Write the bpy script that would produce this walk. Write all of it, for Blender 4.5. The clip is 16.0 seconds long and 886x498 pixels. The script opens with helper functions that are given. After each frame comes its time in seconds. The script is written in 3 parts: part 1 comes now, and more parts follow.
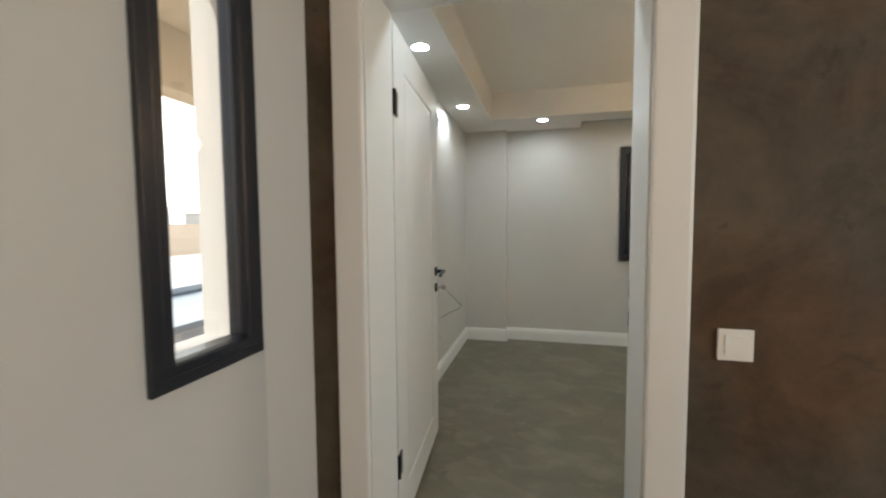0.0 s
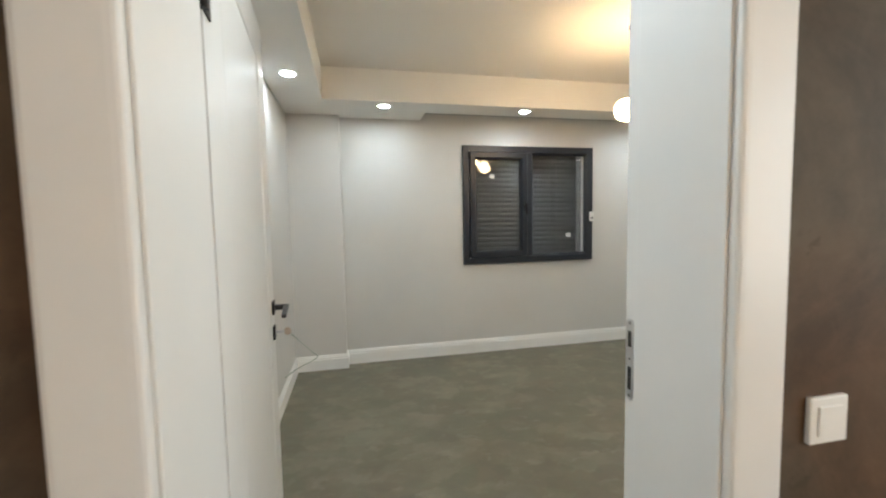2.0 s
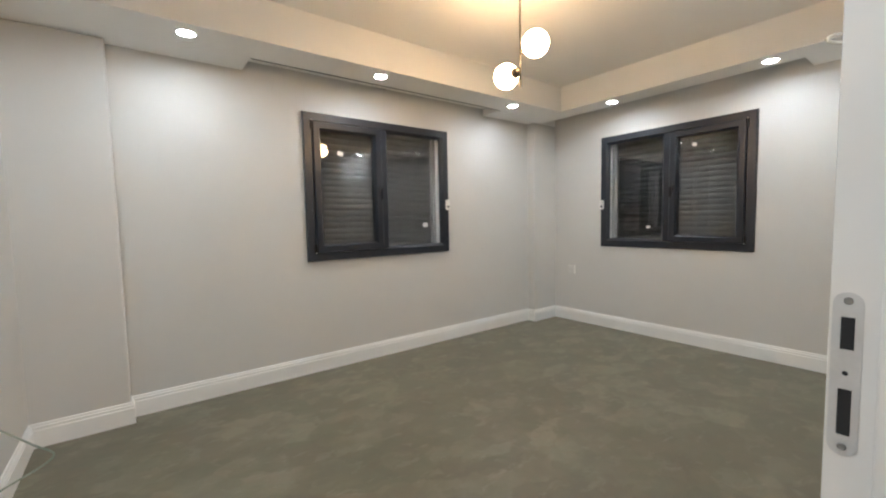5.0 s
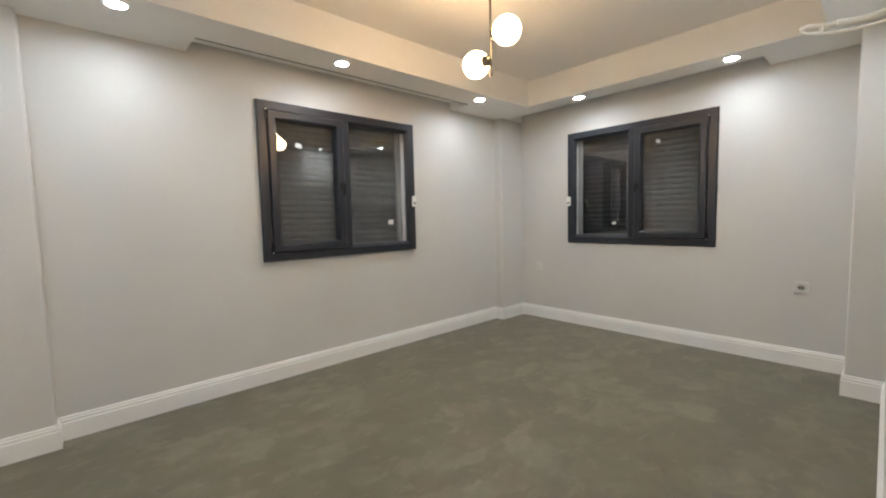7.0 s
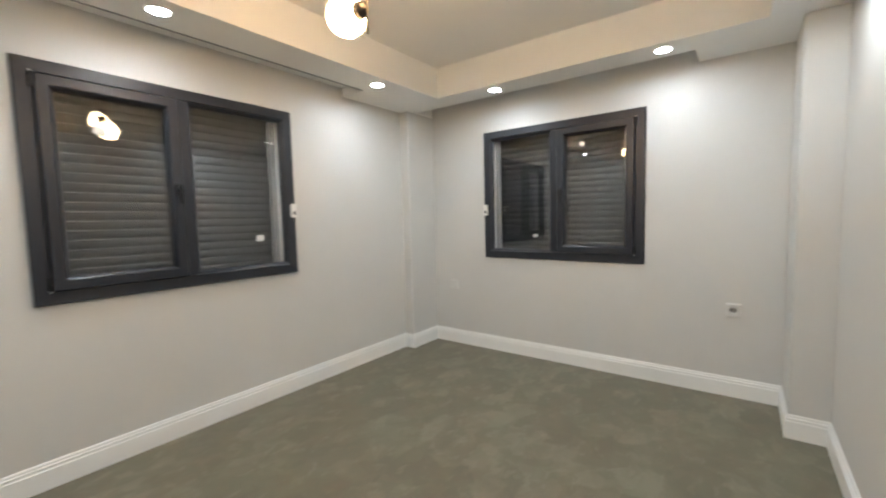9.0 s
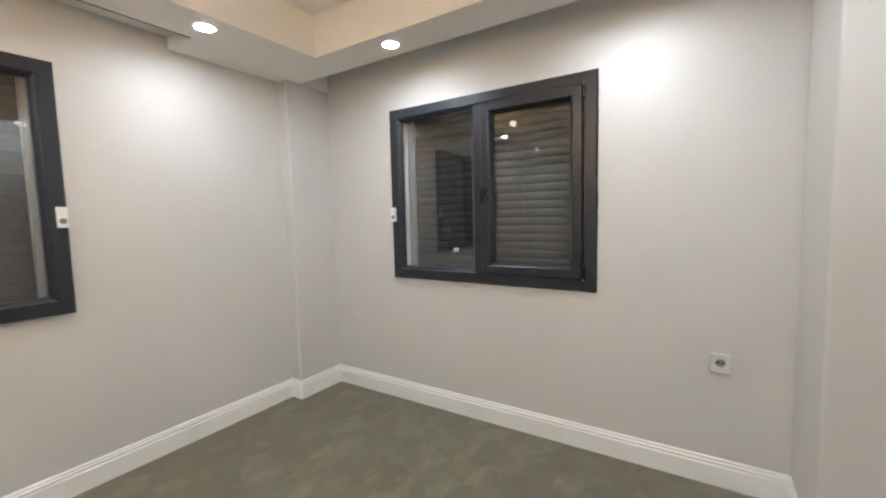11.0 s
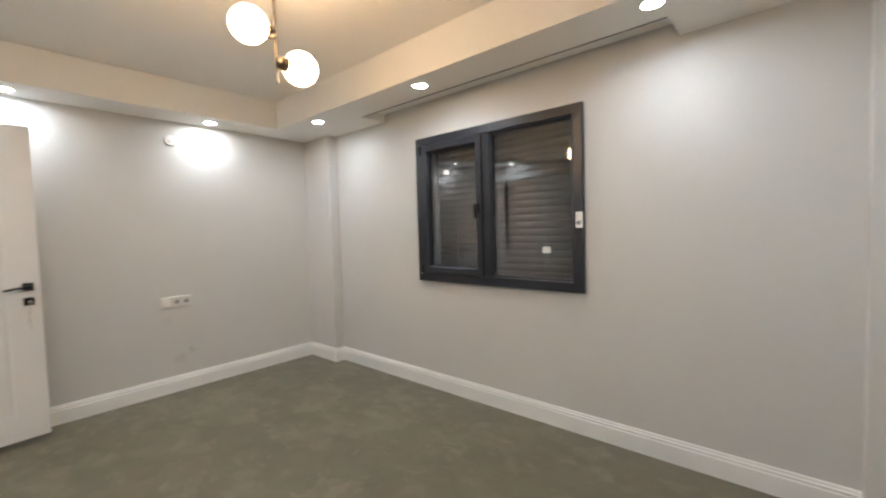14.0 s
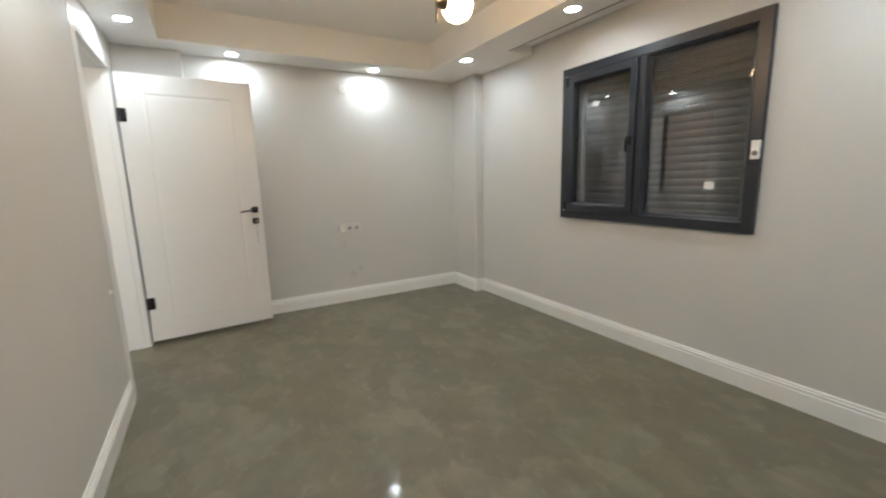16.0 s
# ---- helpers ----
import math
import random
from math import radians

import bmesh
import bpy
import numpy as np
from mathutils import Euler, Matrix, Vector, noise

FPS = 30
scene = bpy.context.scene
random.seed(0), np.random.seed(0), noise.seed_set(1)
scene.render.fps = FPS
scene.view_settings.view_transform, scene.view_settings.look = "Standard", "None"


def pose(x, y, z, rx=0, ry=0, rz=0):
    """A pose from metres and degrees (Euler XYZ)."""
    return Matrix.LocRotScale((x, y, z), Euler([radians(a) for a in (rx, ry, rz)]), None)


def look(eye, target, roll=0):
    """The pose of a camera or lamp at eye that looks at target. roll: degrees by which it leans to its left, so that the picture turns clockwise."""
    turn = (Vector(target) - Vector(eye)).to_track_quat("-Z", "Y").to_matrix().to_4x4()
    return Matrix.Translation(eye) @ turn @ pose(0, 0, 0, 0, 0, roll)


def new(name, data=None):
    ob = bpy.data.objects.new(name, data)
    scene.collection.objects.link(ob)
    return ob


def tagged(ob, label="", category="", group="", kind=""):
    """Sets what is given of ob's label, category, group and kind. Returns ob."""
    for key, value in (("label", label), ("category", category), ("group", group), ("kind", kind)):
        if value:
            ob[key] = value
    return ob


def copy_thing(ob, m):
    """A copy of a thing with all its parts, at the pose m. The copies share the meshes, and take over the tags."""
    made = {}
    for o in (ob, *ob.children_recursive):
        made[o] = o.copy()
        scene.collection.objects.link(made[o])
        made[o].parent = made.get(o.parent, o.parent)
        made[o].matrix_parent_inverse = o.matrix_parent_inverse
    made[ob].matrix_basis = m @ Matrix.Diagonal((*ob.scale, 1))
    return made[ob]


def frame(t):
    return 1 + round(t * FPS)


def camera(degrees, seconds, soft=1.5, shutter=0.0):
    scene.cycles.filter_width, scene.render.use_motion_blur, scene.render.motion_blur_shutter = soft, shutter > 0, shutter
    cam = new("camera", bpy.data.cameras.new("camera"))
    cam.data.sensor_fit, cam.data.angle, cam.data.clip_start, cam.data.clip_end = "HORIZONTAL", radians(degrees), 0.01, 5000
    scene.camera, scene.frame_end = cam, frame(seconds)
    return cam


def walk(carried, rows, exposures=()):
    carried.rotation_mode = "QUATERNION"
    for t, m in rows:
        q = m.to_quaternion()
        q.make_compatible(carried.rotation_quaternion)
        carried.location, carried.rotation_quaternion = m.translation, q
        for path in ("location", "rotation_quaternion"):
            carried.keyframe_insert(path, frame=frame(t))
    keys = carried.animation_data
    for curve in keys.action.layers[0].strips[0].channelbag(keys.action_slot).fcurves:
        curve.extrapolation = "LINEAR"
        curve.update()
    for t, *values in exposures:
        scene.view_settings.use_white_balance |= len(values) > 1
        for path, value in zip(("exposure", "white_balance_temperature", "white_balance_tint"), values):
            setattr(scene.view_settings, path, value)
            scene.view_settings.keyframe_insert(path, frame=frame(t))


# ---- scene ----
cam = camera(95.2, 16.0, soft=2.1, shutter=0.4)
PATH = [
    (0, (0.22, 0.484, 1.327), (-0.271, 2.419, 1.2), -0.4),
    (0.5, (0.181, 0.65, 1.321), (-0.116, 2.623, 1.191), -0.5),
    (1, (0.081, 0.791, 1.348), (-0.026, 2.783, 1.216), -0.6),
    (1.5, (-0.056, 0.95, 1.364), (0.151, 2.934, 1.23), -1.1),
    (2, (-0.098, 1.154, 1.364), (0.328, 3.103, 1.224), -1.1),
    (2.5, (-0.105, 1.338, 1.371), (0.39, 3.271, 1.231), -1.2),
    (3, (-0.107, 1.563, 1.343), (0.56, 3.443, 1.2), -1.2),
    (3.5, (-0.101, 1.707, 1.31), (0.784, 3.494, 1.168), -1.1),
    (4, (-0.125, 1.791, 1.277), (0.914, 3.494, 1.132), -1.2),
    (6.3, (-0.118, 1.934, 1.204), (1.199, 3.432, 1.051), -1.3),
    (6.5, (-0.113, 1.961, 1.21), (1.217, 3.446, 1.052), -1.4),
    (7, (-0.057, 1.971, 1.215), (1.285, 3.446, 1.061), -1.4),
    (7.5, (0.085, 2.033, 1.263), (1.44, 3.496, 1.108), -1.3),
    (8, (0.216, 2.094, 1.307), (1.603, 3.526, 1.16), -1.5),
    (8.5, (0.369, 2.215, 1.313), (1.792, 3.612, 1.17), -1.6),
    (9, (0.62, 2.339, 1.301), (2.215, 3.536, 1.146), -1.4),
    (9.5, (0.833, 2.443, 1.315), (2.568, 3.428, 1.174), -1.4),
    (9.7, (0.918, 2.474, 1.343), (2.656, 3.452, 1.188), -1.3),
    (11.8, (2.39, 2.496, 1.341), (3.854, 3.85, 1.183), -2.0),
    (12, (2.557, 2.556, 1.378), (3.784, 4.126, 1.208), -2.1),
    (12.2, (2.696, 2.57, 1.352), (3.694, 4.297, 1.208), -2.2),
    (12.5, (2.905, 2.658, 1.35), (3.548, 4.546, 1.196), -2.1),
    (13, (3.181, 2.773, 1.362), (3.061, 4.765, 1.233), -2.2),
    (13.5, (3.334, 2.74, 1.391), (2.393, 4.5, 1.263), -2.1),
    (14, (3.394, 2.597, 1.34), (2.083, 4.105, 1.246), -1.6),
    (14.5, (3.448, 2.528, 1.347), (1.982, 3.883, 1.222), -1.5),
    (15, (3.497, 2.5, 1.326), (1.963, 3.777, 1.196), -1.5),
    (15.5, (3.49, 2.462, 1.294), (1.893, 3.645, 1.063), -1.5),
    (16, (3.488, 2.468, 1.272), (1.776, 3.442, 0.927), -1.5),
]
EXPOSURES = [(0, 0.16, 6450, 5), (0.5, -0.09, 6400, 3), (1, 0.34, 6350, 5), (1.5, 0.83, 6250, 5), (2, 0.75, 6250, 5), (2.5, 0.58, 6300, 6), (3, 0.64, 6350, 8), (4, 0.82, 6320, 10), (7.5, 0.78, 6400, 10), (9, 0.98, 6350, 9), (9.7, 1.06, 6350, 10), (12, 1.03, 6400, 13), (13, 1.10, 6430, 10), (14, 0.77, 6450, 12), (14.5, 0.67, 6420, 10), (16, 0.67, 6400, 8)]
walk(cam, [(t, look(eye, target, roll)) for t, eye, target, roll in PATH], EXPOSURES)

# ---- world, sun and exposure ----
world = bpy.data.worlds.new("sky")
scene.world = world
world.use_nodes = True
_wn = world.node_tree.nodes
_sky = _wn.new("ShaderNodeTexSky")
_sky.sky_type = "NISHITA"
_sky.sun_disc = False
_sky.sun_elevation = radians(48)
_sky.sun_rotation = radians(203)
world.node_tree.links.new(_sky.outputs[0], _wn["Background"].inputs[0])
_sky.dust_density = 3.0
_wn["Background"].inputs[1].default_value = 0.15

sun = new("sun", bpy.data.lights.new("sun", "SUN"))
sun.data.energy, sun.data.angle, sun.data.color = 3.0, radians(0.6), (1.0, 0.95, 0.88)
sun.matrix_world = look((-4.2, -10, 11.0), (0, 0, 0))

# unseen area lamp added at the hall's east end to brighten the hall
hall_fill = new("hall_fill", bpy.data.lights.new("hall_fill", "AREA"))
hall_fill.data.shape, hall_fill.data.size, hall_fill.data.size_y = "RECTANGLE", 2.0, 1.4
hall_fill.data.energy, hall_fill.data.color = 28.0, (0.96, 0.98, 0.96)
hall_fill.matrix_world = look((2.70, 0.10, 1.55), (0.0, 0.10, 1.45))

SPOT_GLOW = 176.0
GLOBE_GLOW = 37.0
HALL_GLOW = 68.0

# ---- plan, in metres ----
NORTH, EAST, SOUTH, WEST = 5.092, 4.02, 1.939, -0.655
HALL_N, HALL_W, HALL_E, HALL_S = 1.70, -0.615, 2.6, -2.2
SOFFIT, TRAY, SLOT_TOP = 2.335, 2.585, 2.60
COL = 4.99
JAMB_L, JAMB_R, HEAD = -0.342, 0.492, 2.105


# ---- materials ----
def node_mat(name):
    m = bpy.data.materials.new(name)
    m.use_nodes = True
    nt = m.node_tree
    return m, nt, nt.nodes, nt.links, nt.nodes["Principled BSDF"]


def surface(name, dark, light, rough=0.5, metal=0.0, scale=3.0, fine=60.0, bump=0.05, spread=0.5, rough_var=0.08, coat=0.0, random_tint=0.0):
    """A surface between two near colours, mottled at two scales, with fine relief."""
    m, nt, n, l, b = node_mat(name)
    tc = n.new("ShaderNodeTexCoord")
    big = n.new("ShaderNodeTexNoise")
    big.inputs["Scale"].default_value = scale
    big.inputs["Detail"].default_value = 6
    big.inputs["Roughness"].default_value = 0.6
    small = n.new("ShaderNodeTexNoise")
    small.inputs["Scale"].default_value = fine
    small.inputs["Detail"].default_value = 4
    l.new(tc.outputs["Object"], big.inputs["Vector"])
    l.new(tc.outputs["Object"], small.inputs["Vector"])
    mix = n.new("ShaderNodeMath")
    mix.operation = "MULTIPLY_ADD"
    mix.inputs[1].default_value = 0.25
    l.new(small.outputs["Fac"], mix.inputs[0])
    l.new(big.outputs["Fac"], mix.inputs[2])
    ramp = n.new("ShaderNodeValToRGB")
    ramp.color_ramp.elements[0].position = 0.62 - spread / 2
    ramp.color_ramp.elements[1].position = 0.62 + spread / 2
    ramp.color_ramp.elements[0].color = (*dark, 1)
    ramp.color_ramp.elements[1].color = (*light, 1)
    l.new(mix.outputs[0], ramp.inputs[0])
    colour = ramp.outputs[0]
    if random_tint:
        info = n.new("ShaderNodeObjectInfo")
        hsv = n.new("ShaderNodeHueSaturation")
        rng = n.new("ShaderNodeMapRange")
        rng.inputs["To Min"].default_value = 1 - random_tint
        rng.inputs["To Max"].default_value = 1 + random_tint
        l.new(info.outputs["Random"], rng.inputs["Value"])
        l.new(rng.outputs[0], hsv.inputs["Value"])
        l.new(colour, hsv.inputs["Color"])
        colour = hsv.outputs[0]
    l.new(colour, b.inputs["Base Color"])
    rr = n.new("ShaderNodeMapRange")
    rr.inputs["To Min"].default_value = max(0.02, rough - rough_var)
    rr.inputs["To Max"].default_value = min(1.0, rough + rough_var)
    l.new(big.outputs["Fac"], rr.inputs["Value"])
    l.new(rr.outputs[0], b.inputs["Roughness"])
    b.inputs["Metallic"].default_value = metal
    b.inputs["Coat Weight"].default_value = coat
    b.inputs["Coat Roughness"].default_value = 0.15
    if bump:
        bp = n.new("ShaderNodeBump")
        bp.inputs["Strength"].default_value = bump
        bp.inputs["Distance"].default_value = 0.004
        l.new(mix.outputs[0], bp.inputs["Height"])
        l.new(bp.outputs[0], b.inputs["Normal"])
    return m


def glow(name, colour, strength):
    m, nt, n, l, b = node_mat(name)
    b.inputs["Base Color"].default_value = (0.8, 0.8, 0.8, 1)
    b.inputs["Emission Color"].default_value = (*colour, 1)
    b.inputs["Emission Strength"].default_value = strength
    return m


def glass(name, tint=(1, 1, 1)):
    m, nt, n, l, b = node_mat(name)
    b.inputs["Base Color"].default_value = (*tint, 1)
    b.inputs["Transmission Weight"].default_value = 1.0
    b.inputs["Roughness"].default_value = 0.0
    b.inputs["IOR"].default_value = 1.50
    return m


def stone_floor(name):
    """Grey-olive floor with brushed cloudy patches, pale strokes and a satin finish."""
    m, nt, n, l, b = node_mat(name)
    tc = n.new("ShaderNodeTexCoord")

    def cloud(scale, detail, rough, distort, turn, stretch):
        mp = n.new("ShaderNodeMapping")
        mp.inputs["Rotation"].default_value = (0, 0, radians(turn))
        mp.inputs["Scale"].default_value = (1.0, stretch, 1.0)
        l.new(tc.outputs["Object"], mp.inputs["Vector"])
        t = n.new("ShaderNodeTexNoise")
        t.inputs["Scale"].default_value = scale
        t.inputs["Detail"].default_value = detail
        t.inputs["Roughness"].default_value = rough
        t.inputs["Distortion"].default_value = distort
        l.new(mp.outputs[0], t.inputs["Vector"])
        return t.outputs["Fac"]

    broad, patch, stroke, grain = cloud(1.3, 3, 0.5, 0.2, 10, 1.2), cloud(4.6, 4, 0.52, 0.35, 32, 1.25), cloud(8.0, 4, 0.55, 0.5, -24, 1.6), cloud(60, 3, 0.6, 0, 0, 1)

    def shards(scale, wobble, turn, stretch):
        """Angular cloudy patches: a random value for each ragged cell."""
        warp = n.new("ShaderNodeTexNoise")
        warp.inputs["Scale"].default_value = scale * 1.6
        warp.inputs["Detail"].default_value = 4
        l.new(tc.outputs["Object"], warp.inputs["Vector"])
        bent = n.new("ShaderNodeVectorMath")
        bent.operation = "MULTIPLY_ADD"
        bent.inputs[1].default_value = (wobble, wobble, 0)
        l.new(warp.outputs["Color"], bent.inputs[0])
        l.new(tc.outputs["Object"], bent.inputs[2])
        mp = n.new("ShaderNodeMapping")
        mp.inputs["Rotation"].default_value = (0, 0, radians(turn))
        mp.inputs["Scale"].default_value = (1.0, stretch, 1.0)
        l.new(bent.outputs[0], mp.inputs["Vector"])
        v = n.new("ShaderNodeTexVoronoi")
        v.feature = "SMOOTH_F1"
        v.inputs["Smoothness"].default_value = 0.22
        v.inputs["Scale"].default_value = scale
        l.new(mp.outputs[0], v.inputs["Vector"])
        sp = n.new("ShaderNodeSeparateColor")
        l.new(v.outputs["Color"], sp.inputs[0])
        return sp.outputs[0], sp.outputs[1]

    def weigh(value, weight, rest):
        add = n.new("ShaderNodeMath")
        add.operation = "MULTIPLY_ADD"
        add.inputs[1].default_value = weight
        l.new(value, add.inputs[0])
        if rest is None:
            add.inputs[2].default_value = 0.0
        else:
            l.new(rest, add.inputs[2])
        return add.outputs[0]

    coarse, coarse_tone = shards(4.2, 0.22, 28, 1.5)
    small, small_tone = shards(9.5, 0.12, -35, 1.4)
    tone = None
    for value, weight in ((broad, 0.35), (patch, 0.60), (coarse, 0.27), (small, 0.15), (grain, 0.10)):
        tone = weigh(value, weight, tone)
    ramp = n.new("ShaderNodeValToRGB")
    e = ramp.color_ramp.elements
    e[0].position, e[0].color = 0.53, (0.127, 0.115, 0.080, 1)
    e[1].position, e[1].color = 0.95, (0.188, 0.177, 0.128, 1)
    mid = e.new(0.735)
    mid.color = (0.147, 0.135, 0.094, 1)
    l.new(tone, ramp.inputs[0])
    swing = n.new("ShaderNodeMapRange")
    swing.inputs["From Min"].default_value = 0.25
    swing.inputs["From Max"].default_value = 0.75
    l.new(weigh(coarse_tone, 0.5, weigh(small_tone, 0.5, None)), swing.inputs["Value"])
    cast = n.new("ShaderNodeMixRGB")
    cast.inputs[1].default_value = (0.975, 1.006, 0.985, 1)
    cast.inputs[2].default_value = (1.035, 0.995, 0.985, 1)
    l.new(swing.outputs[0], cast.inputs[0])
    toned = n.new("ShaderNodeMixRGB")
    toned.blend_type = "MULTIPLY"
    toned.inputs[0].default_value = 1.0
    l.new(ramp.outputs[0], toned.inputs[1])
    l.new(cast.outputs[0], toned.inputs[2])
    pale = n.new("ShaderNodeMapRange")
    pale.inputs["From Min"].default_value = 0.58
    pale.inputs["From Max"].default_value = 0.68
    pale.inputs["To Max"].default_value = 0.26
    l.new(stroke, pale.inputs["Value"])
    final = n.new("ShaderNodeMixRGB")
    final.inputs[2].default_value = (0.25, 0.24, 0.185, 1)
    l.new(pale.outputs[0], final.inputs[0])
    l.new(toned.outputs[0], final.inputs[1])
    l.new(final.outputs[0], b.inputs["Base Color"])
    rr = n.new("ShaderNodeMapRange")
    rr.inputs["To Min"].default_value = 0.36
    rr.inputs["To Max"].default_value = 0.52
    l.new(patch, rr.inputs["Value"])
    l.new(rr.outputs[0], b.inputs["Roughness"])
    b.inputs["IOR"].default_value = 1.38
    b.inputs["Coat Weight"].default_value = 0.22
    b.inputs["Coat Roughness"].default_value = 0.07
    bp = n.new("ShaderNodeBump")
    bp.inputs["Strength"].default_value = 0.05
    bp.inputs["Distance"].default_value = 0.003
    l.new(tone, bp.inputs["Height"])
    l.new(bp.outputs[0], b.inputs["Normal"])
    return m


def brown_plaster(name):
    """Trowelled dark brown plaster with rusty clouds and scratches."""
    m, nt, n, l, b = node_mat(name)
    tc = n.new("ShaderNodeTexCoord")

    def cloud(scale, detail, rough, distort):
        t = n.new("ShaderNodeTexNoise")
        t.inputs["Scale"].default_value = scale
        t.inputs["Detail"].default_value = detail
        t.inputs["Roughness"].default_value = rough
        t.inputs["Distortion"].default_value = distort
        l.new(tc.outputs["Object"], t.inputs["Vector"])
        return t.outputs["Fac"]

    big, small, rust = cloud(3.4, 7, 0.62, 0.8), cloud(16, 6, 0.7, 0.4), cloud(1.9, 3, 0.5, 0.3)
    mix = n.new("ShaderNodeMath")
    mix.operation = "MULTIPLY_ADD"
    mix.inputs[1].default_value = 0.35
    l.new(small, mix.inputs[0])
    l.new(big, mix.inputs[2])
    ramp = n.new("ShaderNodeValToRGB")
    e = ramp.color_ramp.elements
    e[0].position, e[0].color = 0.52, (0.060, 0.048, 0.035, 1)
    e[1].position, e[1].color = 0.90, (0.116, 0.094, 0.069, 1)
    l.new(mix.outputs[0], ramp.inputs[0])
    gate = n.new("ShaderNodeMapRange")
    gate.inputs["From Min"].default_value = 0.46
    gate.inputs["From Max"].default_value = 0.68
    gate.inputs["To Max"].default_value = 0.60
    l.new(rust, gate.inputs["Value"])
    tint = n.new("ShaderNodeMixRGB")
    tint.blend_type = "MULTIPLY"
    tint.inputs[2].default_value = (1.30, 0.84, 0.60, 1)
    l.new(gate.outputs[0], tint.inputs[0])
    l.new(ramp.outputs[0], tint.inputs[1])
    mark = cloud(7.5, 5, 0.6, 1.6)
    nick = n.new("ShaderNodeMapRange")
    nick.inputs["From Min"].default_value = 0.64
    nick.inputs["From Max"].default_value = 0.70
    nick.inputs["To Max"].default_value = 0.35
    l.new(mark, nick.inputs["Value"])
    worn = n.new("ShaderNodeMixRGB")
    worn.inputs[2].default_value = (0.040, 0.031, 0.021, 1)
    l.new(nick.outputs[0], worn.inputs[0])
    l.new(tint.outputs[0], worn.inputs[1])
    l.new(worn.outputs[0], b.inputs["Base Color"])
    rr = n.new("ShaderNodeMapRange")
    rr.inputs["To Min"].default_value = 0.55
    rr.inputs["To Max"].default_value = 0.80
    l.new(big, rr.inputs["Value"])
    b.inputs["Specular IOR Level"].default_value = 0.16
    l.new(rr.outputs[0], b.inputs["Roughness"])
    bp = n.new("ShaderNodeBump")
    bp.inputs["Strength"].default_value = 0.12
    bp.inputs["Distance"].default_value = 0.004
    l.new(mix.outputs[0], bp.inputs["Height"])
    l.new(bp.outputs[0], b.inputs["Normal"])
    return m


WALL = surface("greige_wall_paint", (0.570, 0.558, 0.535), (0.605, 0.593, 0.570), 0.62, scale=1.6, fine=220, bump=0.10)
def scuffs(mat, marks):
    """Grey rubbed marks with uneven outlines on a painted wall: (place, radius, strength)."""
    nt = mat.node_tree
    n, l = nt.nodes, nt.links
    b = n["Principled BSDF"]
    source = b.inputs["Base Color"].links[0].from_socket
    tc = n.new("ShaderNodeTexCoord")
    wob = n.new("ShaderNodeTexNoise")
    wob.inputs["Scale"].default_value = 22
    wob.inputs["Detail"].default_value = 5
    l.new(tc.outputs["Object"], wob.inputs["Vector"])
    shift = n.new("ShaderNodeVectorMath")
    shift.operation = "MULTIPLY_ADD"
    shift.inputs[1].default_value = (0.0, 0.09, 0.09)
    l.new(wob.outputs["Color"], shift.inputs[0])
    l.new(tc.outputs["Object"], shift.inputs[2])
    for place, radius, strength in marks:
        d = n.new("ShaderNodeVectorMath")
        d.operation = "DISTANCE"
        d.inputs[1].default_value = (place[0], place[1] + 0.045, place[2] + 0.045)
        l.new(shift.outputs[0], d.inputs[0])
        mr = n.new("ShaderNodeMapRange")
        mr.inputs["From Min"].default_value = radius
        mr.inputs["From Max"].default_value = radius * 0.3
        mr.inputs["To Max"].default_value = strength
        l.new(d.outputs["Value"], mr.inputs["Value"])
        mx = n.new("ShaderNodeMixRGB")
        mx.inputs[2].default_value = (0.30, 0.285, 0.26, 1)
        l.new(mr.outputs[0], mx.inputs[0])
        l.new(source, mx.inputs[1])
        source = mx.outputs[0]
    l.new(source, b.inputs["Base Color"])
    return mat


WALL_SCUFFED = scuffs(surface("greige_wall_paint_scuffed", (0.570, 0.558, 0.535), (0.605, 0.593, 0.570), 0.62, scale=1.6, fine=220, bump=0.10), [((WEST, 3.80, 0.350), 0.024, 0.50), ((WEST, 3.82, 0.325), 0.018, 0.45), ((WEST, 3.72, 0.285), 0.055, 0.25), ((WEST, 3.63, 0.62), 0.06, 0.15)])
CEIL = surface("ceiling_paint", (0.83, 0.815, 0.785), (0.86, 0.845, 0.815), 0.75, scale=1.2, fine=150, bump=0.06)
TRIM = surface("white_satin_trim", (0.78, 0.775, 0.755), (0.83, 0.825, 0.81), 0.32, scale=4, fine=90, bump=0.02)
LACQUER = surface("white_door_lacquer", (0.725, 0.72, 0.705), (0.75, 0.745, 0.73), 0.40, scale=2.5, fine=45, bump=0.012, rough_var=0.03)
BROWN = brown_plaster("brown_plaster")
ANTHRACITE = surface("anthracite_foil", (0.0125, 0.0145, 0.0205), (0.0180, 0.0207, 0.0290), 0.36, scale=8, fine=260, bump=0.06)
BLACK = surface("black_metal", (0.012, 0.012, 0.013), (0.022, 0.022, 0.023), 0.34, metal=0.6, scale=20, fine=200, bump=0.02)
RUBBER = surface("dark_gasket", (0.010, 0.010, 0.011), (0.016, 0.016, 0.017), 0.7, scale=20, fine=120, bump=0.02)
STEEL = surface("brushed_steel", (0.56, 0.57, 0.58), (0.66, 0.67, 0.68), 0.36, metal=0.8, scale=30, fine=300, bump=0.04)
SCREW = surface("grey_screw", (0.20, 0.20, 0.20), (0.30, 0.30, 0.30), 0.4, metal=0.8, scale=30, fine=300, bump=0.02)
